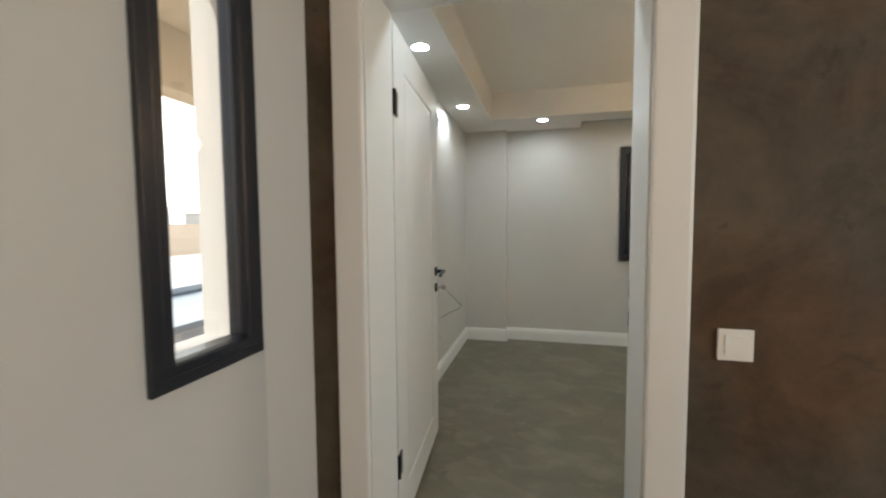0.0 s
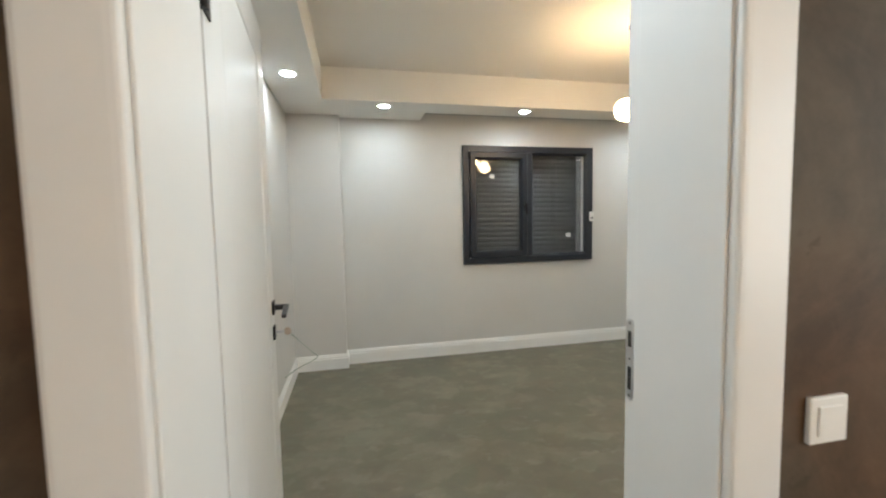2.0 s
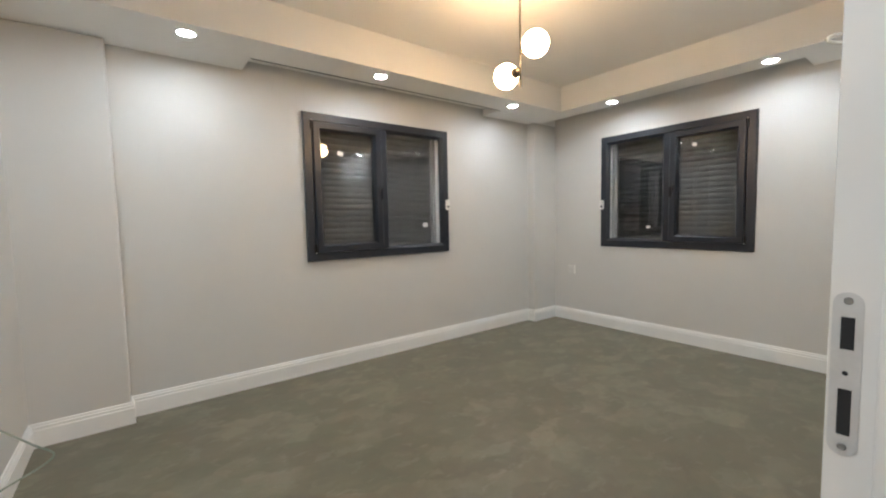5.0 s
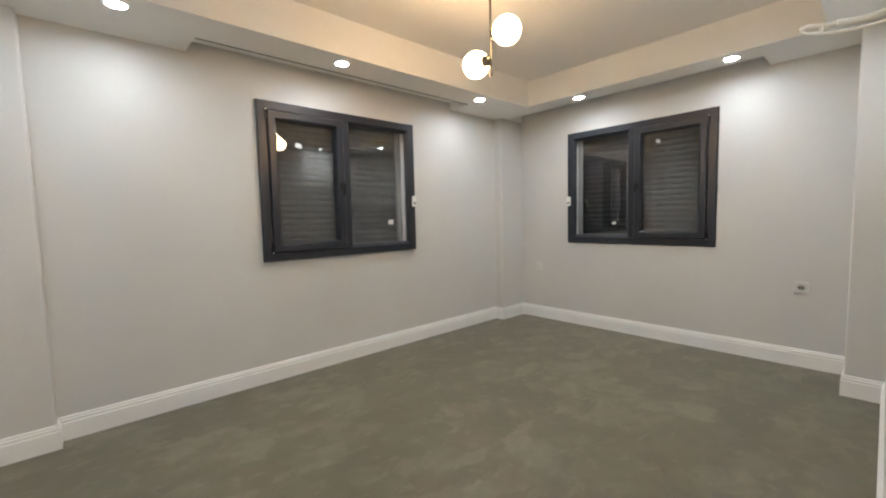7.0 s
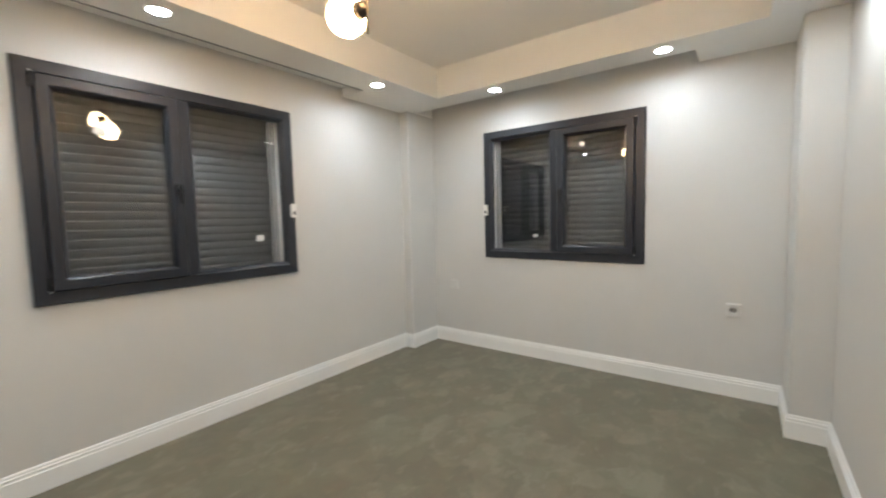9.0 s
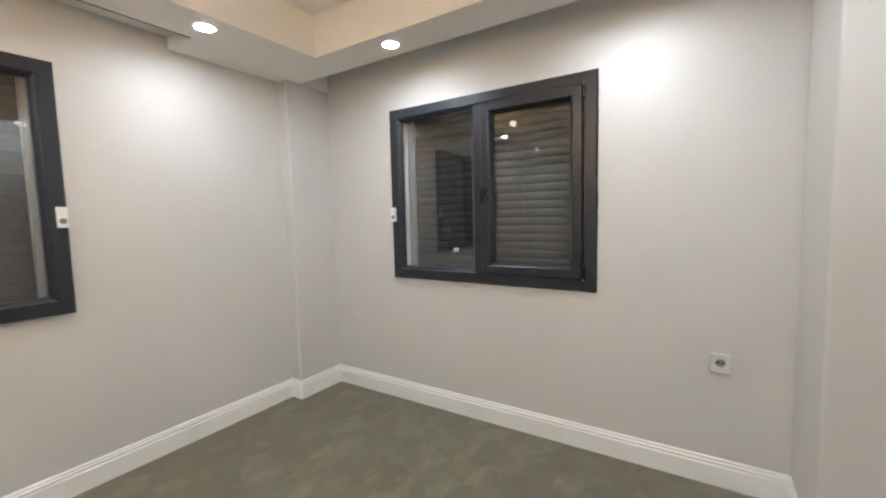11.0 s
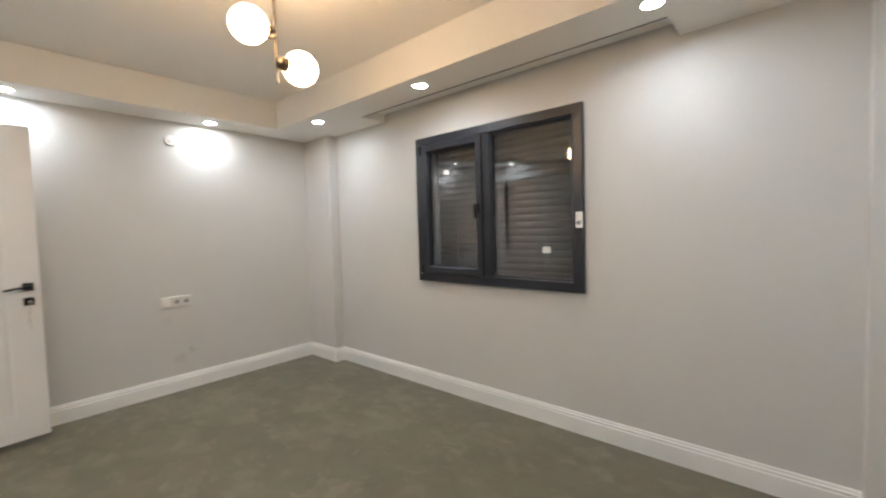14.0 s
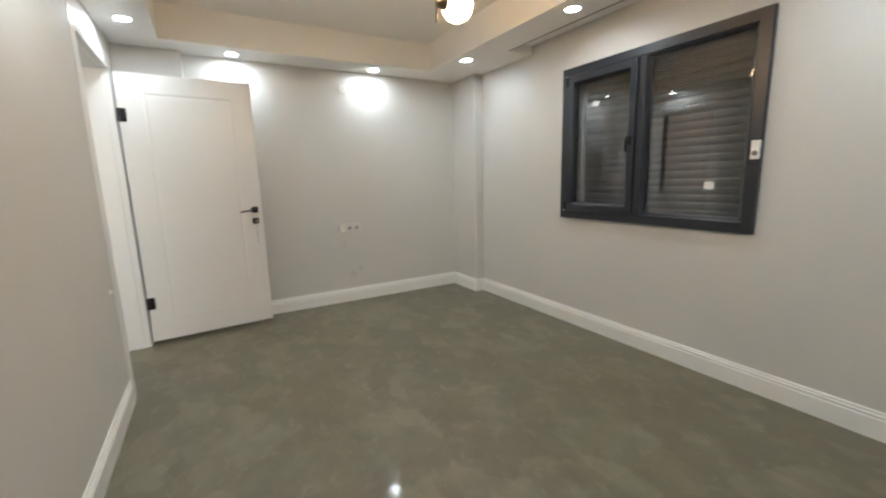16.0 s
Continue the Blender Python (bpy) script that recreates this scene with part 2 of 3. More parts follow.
BRONZE = surface("bronze_metal", (0.070, 0.060, 0.047), (0.105, 0.090, 0.070), 0.42, metal=0.95, scale=12, fine=160, bump=0.02)
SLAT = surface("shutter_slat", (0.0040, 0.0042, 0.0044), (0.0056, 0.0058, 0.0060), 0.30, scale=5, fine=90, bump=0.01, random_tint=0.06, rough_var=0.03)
RAIL = surface("shutter_rail", (0.15, 0.153, 0.156), (0.19, 0.193, 0.196), 0.45, scale=6, fine=80, bump=0.02)
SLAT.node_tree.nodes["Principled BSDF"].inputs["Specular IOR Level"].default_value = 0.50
PLASTIC = surface("white_plastic", (0.74, 0.73, 0.70), (0.80, 0.79, 0.76), 0.35, scale=10, fine=90, bump=0.01)
DULL = surface("dull_plastic", (0.60, 0.59, 0.565), (0.65, 0.64, 0.615), 0.5, scale=10, fine=90, bump=0.01)
# grey puts the shade inside the white socket wells into their colour
WELL = surface("socket_well_shade", (0.30, 0.295, 0.28), (0.38, 0.37, 0.355), 0.5, scale=20, fine=90, bump=0.01)
LABEL = surface("paper_label", (0.72, 0.71, 0.68), (0.80, 0.79, 0.77), 0.6, scale=30, fine=200, bump=0.02)
INSULATION = surface("white_pipe_wrap", (0.62, 0.58, 0.50), (0.74, 0.70, 0.62), 0.6, scale=25, fine=140, bump=0.2)
KEY = surface("tan_key_head", (0.46, 0.36, 0.28), (0.58, 0.46, 0.37), 0.4, scale=20, fine=120, bump=0.02)
CORD = surface("pale_green_cord", (0.13, 0.19, 0.155), (0.36, 0.40, 0.35), 0.6, scale=40, fine=200, bump=0.05)
CREAM = surface("cream_render", (0.62, 0.54, 0.43), (0.70, 0.62, 0.50), 0.8, scale=2, fine=70, bump=0.15)
FIELD = surface("dry_ground", (0.34, 0.25, 0.17), (0.46, 0.37, 0.27), 0.9, scale=0.08, fine=1.5, bump=0.2)
ROOF_WHITE = surface("white_roof", (0.62, 0.62, 0.62), (0.74, 0.74, 0.73), 0.6, scale=0.4, fine=5, bump=0.1)
ROOF_BLUE = surface("blue_grey_sheet", (0.40, 0.45, 0.48), (0.47, 0.52, 0.55), 0.5, scale=0.5, fine=6, bump=0.1)
PALE_BLOCK = surface("pale_block", (0.70, 0.71, 0.71), (0.80, 0.80, 0.79), 0.8, scale=0.3, fine=4, bump=0.1)
FAR_PANE = surface("far_window_pane", (0.60, 0.63, 0.65), (0.68, 0.70, 0.72), 0.4, scale=0.5, fine=3, bump=0.0)
FLOOR = stone_floor("floor_stone_look")
PANE = glass("window_glass")
LED = glow("led_lens", (0.880, 0.970, 1.03), SPOT_GLOW)
OPAL = glow("opal_globe", (1.0, 0.65, 0.34), GLOBE_GLOW)
AMBER = glow("amber_globe", (1.0, 0.58, 0.30), HALL_GLOW)


# ---- mesh helpers ----
def part(name, bm, material, parent=None, label="", smooth=False):
    """Link a bmesh as one mesh object, under a thing or a part."""
    me = bpy.data.meshes.new(name)
    bmesh.ops.recalc_face_normals(bm, faces=bm.faces[:])
    bm.to_mesh(me)
    bm.free()
    me.materials.append(material)
    if smooth:
        for p in me.polygons:
            p.use_smooth = True
        me.set_sharp_from_angle(angle=radians(35))
    ob = new(name, me)
    if parent is not None:
        ob.parent = parent
    if label:
        ob["label"] = label
    return ob


def box(x0, x1, y0, y1, z0, z1, bevel=0.0, bm=None, segments=2):
    out = bm or bmesh.new()
    made = bmesh.ops.create_cube(out, size=1.0, matrix=Matrix.Translation(((x0 + x1) / 2, (y0 + y1) / 2, (z0 + z1) / 2)) @ Matrix.Diagonal((x1 - x0, y1 - y0, z1 - z0, 1)))
    if bevel:
        vs = set(made["verts"])
        es = [e for e in out.edges if e.verts[0] in vs and e.verts[1] in vs]
        bmesh.ops.bevel(out, geom=es, offset=bevel, segments=segments, affect="EDGES", profile=0.5)
    return out


def grid_solid(xs, ys, solid, put):
    """Cells of a grid, solid where told, closed at every open side. put(a, b, side) gives the place; side is 0 or 1."""
    bm = bmesh.new()
    seen = {}

    def v(i, j, s):
        k = (i, j, s)
        if k not in seen:
            seen[k] = bm.verts.new(put(xs[i], ys[j], s))
        return seen[k]

    nx, ny = len(xs) - 1, len(ys) - 1
    ok = lambda i, j: 0 <= i < nx and 0 <= j < ny and solid((xs[i] + xs[i + 1]) / 2, (ys[j] + ys[j + 1]) / 2)
    for i in range(nx):
        for j in range(ny):
            if not ok(i, j):
                continue
            for s in (0, 1):
                bm.faces.new((v(i, j, s), v(i + 1, j, s), v(i + 1, j + 1, s), v(i, j + 1, s)))
            for di, dj, a, c in ((-1, 0, (i, j), (i, j + 1)), (1, 0, (i + 1, j), (i + 1, j + 1)), (0, -1, (i, j), (i + 1, j)), (0, 1, (i, j + 1), (i + 1, j + 1))):
                if not ok(i + di, j + dj):
                    bm.faces.new((v(*a, 0), v(*c, 0), v(*c, 1), v(*a, 1)))
    return bm


def wall(name, axis, near, far, span, height, holes=(), material=None):
    """A wall with thickness across axis ('x' or 'y'), with rectangular holes (a0, a1, z0, z1) through it."""
    xs = sorted({*span, *(h[0] for h in holes), *(h[1] for h in holes)})
    zs = sorted({*height, *(h[2] for h in holes), *(h[3] for h in holes)})
    free = lambda a, z: not any(h[0] < a < h[1] and h[2] < z < h[3] for h in holes)
    put = (lambda a, z, s: (a, (near, far)[s], z)) if axis == "y" else (lambda a, z, s: ((near, far)[s], a, z))
    return tagged(part(name, grid_solid(xs, zs, free, put), material or WALL), kind="structure")


def sweep(profile, path, put, close_ends=True):
    """A profile of (offset to the left of the path, height) drawn along a path with mitred corners."""
    bm = bmesh.new()
    pts = [Vector(p) for p in path]
    rings = []
    for i, p in enumerate(pts):
        dirs = []
        if i > 0:
            dirs.append((p - pts[i - 1]).normalized())
        if i < len(pts) - 1:
            dirs.append((pts[i + 1] - p).normalized())
        ns = [Vector((-d.y, d.x)) for d in dirs]
        m = sum(ns, Vector((0, 0))).normalized()
        k = 1 / max(0.2, m.dot(ns[0]))
        rings.append([bm.verts.new(put(p.x + m.x * k * o, p.y + m.y * k * o, h)) for o, h in profile])
    for a, c in zip(rings, rings[1:]):
        for j in range(len(profile) - 1):
            bm.faces.new((a[j], a[j + 1], c[j + 1], c[j]))
    if close_ends:
        bm.faces.new(rings[0])
        bm.faces.new(rings[-1])
    return bm


def ring(x0, x1, z0, z1, profile, bm=None):
    """A mitred rectangular frame in the xz plane: profile of (inset, y), closed on itself."""
    out = bm or bmesh.new()
    loops = []
    for inset, y in profile:
        loops.append([out.verts.new(q) for q in ((x0 + inset, y, z0 + inset), (x1 - inset, y, z0 + inset), (x1 - inset, y, z1 - inset), (x0 + inset, y, z1 - inset))])
    for a, c in zip(loops, loops[1:] + loops[:1]):
        for k in range(4):
            out.faces.new((a[k], a[(k + 1) % 4], c[(k + 1) % 4], c[k]))
    return out


def lathe(profile, m=None, steps=32, bm=None):
    """A turned shape about z from (radius, z) pairs."""
    out = bm or bmesh.new()
    m = m or Matrix()
    loops = []
    for r, z in profile:
        if r < 1e-6:
            loops.append([out.verts.new(m @ Vector((0, 0, z)))])
        else:
            loops.append([out.verts.new(m @ Vector((r * math.cos(2 * math.pi * k / steps), r * math.sin(2 * math.pi * k / steps), z))) for k in range(steps)])
    for a, c in zip(loops, loops[1:]):
        for k in range(steps):
            q = []
            for v in (a[k % len(a)], a[(k + 1) % len(a)], c[(k + 1) % len(c)], c[k % len(c)]):
                if v not in q:
                    q.append(v)
            if len(q) > 2:
                out.faces.new(q)
    return out


def tube(points, radius, steps=10, bm=None):
    """A round tube along a smooth path through the points."""
    out = bm or bmesh.new()
    pts = [Vector(p) for p in points]
    dense = []
    for i in range(len(pts) - 1):
        a, b_, c, d = pts[max(i - 1, 0)], pts[i], pts[i + 1], pts[min(i + 2, len(pts) - 1)]
        for k in range(6):
            t = k / 6
            dense.append(0.5 * (2 * b_ + (c - a) * t + (2 * a - 5 * b_ + 4 * c - d) * t * t + (3 * b_ - a - 3 * c + d) * t ** 3))
    dense.append(pts[-1])
    loops, up = [], Vector((0.13, 0.21, 0.97))
    for i, p in enumerate(dense):
        d = (dense[min(i + 1, len(dense) - 1)] - dense[max(i - 1, 0)]).normalized()
        side = d.cross(up).normalized()
        up2 = side.cross(d)
        up = up2
        loops.append([out.verts.new(p + radius * (math.cos(2 * math.pi * k / steps) * side + math.sin(2 * math.pi * k / steps) * up2)) for k in range(steps)])
    for a, c in zip(loops, loops[1:]):
        for k in range(steps):
            out.faces.new((a[k], a[(k + 1) % steps], c[(k + 1) % steps], c[k]))
    out.faces.new(loops[0])
    out.faces.new(loops[-1])
    return out


def thing(name, label, category, m=None, group="", kind=""):
    ob = new(name)
    ob.empty_display_size = 0.1
    ob.matrix_world = m or Matrix()
    return tagged(ob, label, category, group, kind)


# ---- structure ----
N_WIN = (0.973, 2.406, 0.917, 2.103)
E_WIN = (2.963, 4.365, 0.910, 2.090)
H_WIN = (1.155, 1.510, 0.950, 2.200)
TOP = 2.80

tagged(part("floor", box(-0.95, 4.35, -2.4, 5.4, -0.12, 0.0), FLOOR), "grey-olive cloudy stone-look floor with a satin sheen", kind="structure")
wall("wall_north", "y", NORTH, NORTH + 0.30, (WEST - 0.25, EAST + 0.30), (0, TOP), [(N_WIN[0] + 0.05, N_WIN[1] - 0.05, N_WIN[2] + 0.05, N_WIN[3] - 0.05)])
wall("wall_east", "x", EAST, EAST + 0.30, (1.70, NORTH), (0, TOP), [(E_WIN[0] + 0.05, E_WIN[1] - 0.05, E_WIN[2] + 0.05, E_WIN[3] - 0.05)])
wall("wall_west", "x", WEST - 0.25, WEST, (1.70, NORTH), (0, TOP), material=WALL_SCUFFED)
wall("wall_south", "y", HALL_N, SOUTH, (WEST, EAST), (0, TOP), [(JAMB_L - 0.04, JAMB_R + 0.04, -1, HEAD + 0.04)])
tagged(part("wall_column_northwest", box(WEST - 0.03, -0.20, COL, NORTH + 0.03, -0.03, SOFFIT - 0.001, 0.010, segments=3), WALL), kind="structure")
tagged(part("wall_column_northeast", box(3.63, EAST + 0.03, COL, NORTH + 0.03, -0.03, SOFFIT - 0.001, 0.010, segments=3), WALL), kind="structure")
tagged(part("wall_column_southeast", box(3.566, EAST + 0.03, SOUTH - 0.03, 2.120, -0.03, SOFFIT - 0.001, 0.010, segments=3), WALL), kind="structure")
tagged(part("wall_column_southwest", box(WEST - 0.03, -0.555, SOUTH - 0.03, 2.393, -0.03, SOFFIT - 0.001, 0.010, segments=3), WALL), kind="structure")

# hall beyond the doorway
wall("wall_hall_north", "y", HALL_N - 0.008, HALL_N - 0.0005, (-0.545, HALL_E), (0, 2.55), [(JAMB_L - 0.04, JAMB_R + 0.04, -1, HEAD + 0.04)], BROWN)
wall("wall_hall_west", "x", HALL_W - 0.19, HALL_W, (HALL_S, HALL_N), (0, TOP), [(H_WIN[0] + 0.04, H_WIN[1] - 0.012, H_WIN[2] + 0.04, H_WIN[3] - 0.04)])
# the opening is unseen, added only to let the hall's fill lamp in
wall("wall_hall_east", "x", HALL_E, HALL_E + 0.15, (HALL_S, HALL_N), (0, TOP), [(-0.9, 1.1, 0.85, 2.25)])
splay = bmesh.new()
low, high = ([splay.verts.new((x, y, z)) for x, y in ((HALL_W, 1.535), (-0.590, 1.600), (-0.566, 1.655), (-0.545, HALL_N - 0.0085), (HALL_W, HALL_N - 0.0085))] for z in (0.0, 2.55))
for k in range(5):
    splay.faces.new((low[k], low[(k + 1) % 5], high[(k + 1) % 5], high[k]))
tagged(part("wall_hall_corner", splay, WALL, smooth=True), kind="structure")
wall("wall_hall_south", "y", HALL_S - 0.15, HALL_S, (HALL_W - 0.22, HALL_E + 0.15), (0, TOP))
tagged(part("ceiling_hall", box(HALL_W - 0.22, HALL_E + 0.15, HALL_S - 0.15, HALL_N, 2.55, TOP + 0.02), CEIL), kind="structure")


def room_ceiling():
    """Dropped soffit round a raised tray, with curtain slots along the two window walls."""
    xs = [WEST, -0.31, 0.562, 2.925, 3.50, 3.76, EAST]
    ys = [SOUTH, 2.262, 2.63, 4.52, 4.83, COL, NORTH]

    def level(x, y):
        if -0.31 < x < 3.50 and 2.262 < y < 4.52:
            return TRAY
        if 0.562 < x < 2.925 and y > 4.83:
            return 2.405
        if x > 3.76 and 2.63 < y < COL:
            return SLOT_TOP
        return SOFFIT

    bm = bmesh.new()
    cell = {}
    for i in range(len(xs) - 1):
        for j in range(len(ys) - 1):
            z = level((xs[i] + xs[i + 1]) / 2, (ys[j] + ys[j + 1]) / 2)
            cell[i, j] = z
            bm.faces.new([bm.verts.new(p) for p in ((xs[i], ys[j], z), (xs[i + 1], ys[j], z), (xs[i + 1], ys[j + 1], z), (xs[i], ys[j + 1], z))])
    for (i, j), z in list(cell.items()):
        for di, dj in ((1, 0), (0, 1)):
            o = cell.get((i + di, j + dj))
            if o is None or o == z:
                continue
            a, c = ((xs[i + 1], ys[j]), (xs[i + 1], ys[j + 1])) if di else ((xs[i], ys[j + 1]), (xs[i + 1], ys[j + 1]))
            bm.faces.new([bm.verts.new(p) for p in ((*a, z), (*c, z), (*c, o), (*a, o))])
    box(WEST - 0.25, EAST + 0.30, HALL_N, NORTH + 0.30, TOP, TOP + 0.02, bm=bm)
    bmesh.ops.remove_doubles(bm, verts=bm.verts[:], dist=1e-5)
    return bm


tagged(part("ceiling", room_ceiling(), CEIL), "white ceiling with a raised tray and dropped soffit", kind="structure")

# added strip: its grey draws the thin shadow line at the slot's edge
tagged(part("trim_slot_shadow", box(0.566, 2.921, 4.8305, 4.8385, SOFFIT - 0.004, SOFFIT + 0.010), RAIL), "thin grey strip drawn for the shadow line of the curtain slot", kind="structure")

BASE = [(0, 0.0005), (0.016, 0.0005), (0.016, 0.100), (0.0115, 0.103), (0.0115, 0.111), (0.0135, 0.113), (0.0135, 0.119), (0.008, 0.122), (0.008, 0.130), (0.005, 0.137), (0, 0.138)]
room_run = [(JAMB_L - 0.112, SOUTH), (-0.555, SOUTH), (-0.555, 2.393), (WEST, 2.393), (WEST, COL), (-0.20, COL), (-0.20, NORTH), (3.63, NORTH), (3.63, COL), (EAST, COL), (EAST, 2.120), (3.566, 2.120), (3.566, SOUTH), (JAMB_R + 0.112, SOUTH)]
tagged(part("baseboard", sweep([(-o, h) for o, h in BASE], room_run, lambda a, b_, h: (a, b_, h)), TRIM), "white stepped baseboard round the room", kind="structure")

# door lining and casings
lining = bmesh.new()
box(JAMB_L - 0.039, JAMB_L, HALL_N - 0.0085, SOUTH + 0.002, 0.0005, HEAD + 0.039, bm=lining)
box(JAMB_R, JAMB_R + 0.039, HALL_N - 0.0085, SOUTH + 0.002, 0.0005, HEAD + 0.039, bm=lining)
box(JAMB_L, JAMB_R, HALL_N - 0.0085, SOUTH + 0.002, HEAD, HEAD + 0.039, bm=lining)
box(JAMB_L, JAMB_L + 0.006, HALL_N - 0.0075, 1.902, 0.0005, HEAD - 0.006, 0.002, bm=lining)
box(JAMB_R - 0.006, JAMB_R, HALL_N - 0.0075, 1.902, 0.0005, HEAD - 0.006, 0.002, bm=lining)
box(JAMB_L, JAMB_R, HALL_N - 0.0075, 1.902, HEAD - 0.006, HEAD, bm=lining)
tagged(part("door_lining", lining, LACQUER), "white lacquered door lining", kind="structure")
CASE = [(0, 0), (0, 0.0125), (0.002, 0.0160), (0.006, 0.0175), (0.014, 0.0182), (0.094, 0.0185), (0.101, 0.0165), (0.105, 0.011), (0.106, 0)]
u_path = [(JAMB_L, 0.0005), (JAMB_L, HEAD), (JAMB_R, HEAD), (JAMB_R, 0.0005)]
tagged(part("trim_hall_casing", sweep(CASE, u_path, lambda a, b_, h: (a, HALL_N - 0.0085 - h, b_)), LACQUER), "white moulded door casing on the hall side", kind="structure")
tagged(part("trim_room_casing", sweep(CASE, [(JAMB_L - 0.002, 0.0005), (JAMB_L - 0.002, HEAD + 0.002), (JAMB_R + 0.002, HEAD + 0.002), (JAMB_R + 0.002, 0.0005)], lambda a, b_, h: (a, SOUTH + 0.0005 + h * 0.2, b_)), LACQUER), "white moulded door casing on the room side", kind="structure")


# ---- windows ----
def handle_bm(x, z, y):
    bm = box(x - 0.014, x + 0.014, y - 0.010, y, z - 0.035, z + 0.035, 0.004)
    box(x - 0.009, x + 0.009, y - 0.042, y - 0.008, z + 0.004, z + 0.022, 0.004, bm)
    box(x - 0.011, x + 0.011, y - 0.050, y - 0.034, z - 0.085, z + 0.022, 0.006, bm)
    return bm


def casement(name, label, rect, m, sash_left=True):
    """A two-light window: one turning sash with a handle and one fixed light. Local x to the right, y into the wall."""
    w, hgt = rect[1] - rect[0], rect[3] - rect[2]
    win = thing(name, label, "window", m, kind="structure")
    mir = (lambda a, c: (a, c)) if sash_left else (lambda a, c: (w - c, w - a))
    frame_bm = bmesh.new()
    ring(0, w, 0, hgt, [(0.004, 0.045), (0.0, 0.0115), (0.0, -0.015), (0.004, -0.019), (0.062, -0.019), (0.066, -0.014), (0.066, 0.045)], frame_bm)
    part("window_frame", frame_bm, ANTHRACITE, win)
    a, c = mir(0.678, 0.738)
    part("mullion", box(a, c, -0.016, 0.044, 0.067, hgt - 0.067, 0.003), ANTHRACITE, win)
    # the turning sash
    a, c = mir(0.072, 0.680)
    sash = part("sash", ring(a, c, 0.068, hgt - 0.068, [(0.0, 0.03), (0.0, -0.028), (0.004, -0.033), (0.050, -0.033), (0.058, -0.026), (0.066, -0.006), (0.066, 0.03)]), ANTHRACITE, win)
    part("gasket", ring(a + 0.063, c - 0.063, 0.131, hgt - 0.131, [(0.0, 0.010), (0.0, 0.003), (0.006, 0.003), (0.006, 0.010)]), RUBBER, sash)
    p = part("pane", box(a + 0.064, c - 0.064, 0.011, 0.017, 0.132, hgt - 0.132), PANE, sash)
    p.visible_shadow = False
    p = part("pane", box(a + 0.064, c - 0.064, 0.027, 0.0285, 0.132, hgt - 0.132), PANE, sash)
    p.visible_shadow = False
    p.rotation_euler = (radians(0.16), 0, 0)
    hx = (c - 0.032) if sash_left else (a + 0.032)
    part("handle", handle_bm(hx, hgt * 0.492, -0.033), BLACK, sash, "black window handle pointing down")
    for hz in (0.105, hgt - 0.105):
        ex = a - 0.012 if sash_left else c + 0.012
        hb = box(ex - 0.007, ex + 0.007, -0.036, -0.018, hz - 0.035, hz + 0.035, 0.003)
        box(ex - 0.003, ex + 0.003, -0.039, -0.034, hz + 0.028, hz + 0.036, 0.001, hb)
        hinge = part("hinge", hb, BLACK, sash)
        cz = hz + (0.040 if hz > hgt / 2 else -0.040)
        part("hinge_cap", lathe([(0.0, 0.0), (0.0045, 0.0), (0.0040, 0.0035), (0.0, 0.0045)], pose(ex, -0.0365, cz, 90), 12), PLASTIC, hinge, "small white hinge cap")
    # the fixed light
    a, c = mir(0.738, w - 0.066)
    part("glazing_bead", ring(a, c, 0.067, hgt - 0.067, [(0.0, 0.03), (0.0, -0.010), (0.012, -0.002), (0.020, 0.010), (0.020, 0.03)]), ANTHRACITE, win)
    p = part("pane", box(a + 0.018, c - 0.018, 0.020, 0.026, 0.085, hgt - 0.085), PANE, win)
    p.visible_shadow = False
    p = part("pane", box(a + 0.018, c - 0.018, 0.036, 0.0375, 0.085, hgt - 0.085), PANE, win)
    p.visible_shadow = False
    p.rotation_euler = (radians(0.16), 0, 0)
    return win


def roller_shutter(rect, m, label):
    """Closed roller shutter in the reveal behind the glass."""
    w, hgt = rect[1] - rect[0], rect[3] - rect[2]
    sh = thing("roller_shutter", label, "shutter", m, "roller shutters")
    for x in (0.052, w - 0.052 - 0.04):
        part("guide_rail", box(x, x + 0.04, 0.115, 0.185, 0.052, hgt - 0.052, 0.003), RAIL, sh)
    pitch = 0.052
    count = int((hgt - 0.104) / pitch) + 1
    bm = bmesh.new()
    prof = [(0.001, 0.0), (-0.0010, 0.004), (-0.0033, 0.011), (-0.0048, 0.019), (-0.0052, 0.027), (-0.0046, 0.035), (-0.0030, 0.042), (-0.0010, 0.047), (0.001, 0.050), (0.001, 0.053), (0.012, 0.053), (0.012, 0.0)]
    ends = [[bm.verts.new((x, y, z)) for y, z in prof] for x in (0.080, w - 0.080)]
    for k in range(len(prof)):
        f = bm.faces.new((ends[0][k], ends[0][(k + 1) % len(prof)], ends[1][(k + 1) % len(prof)], ends[1][k]))
        f.smooth = 1 <= k <= 6
    bm.faces.new(ends[0])
    bm.faces.new(ends[1])
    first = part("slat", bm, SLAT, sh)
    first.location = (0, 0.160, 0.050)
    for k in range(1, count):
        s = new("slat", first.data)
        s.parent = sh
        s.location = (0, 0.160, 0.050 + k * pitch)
    return sh


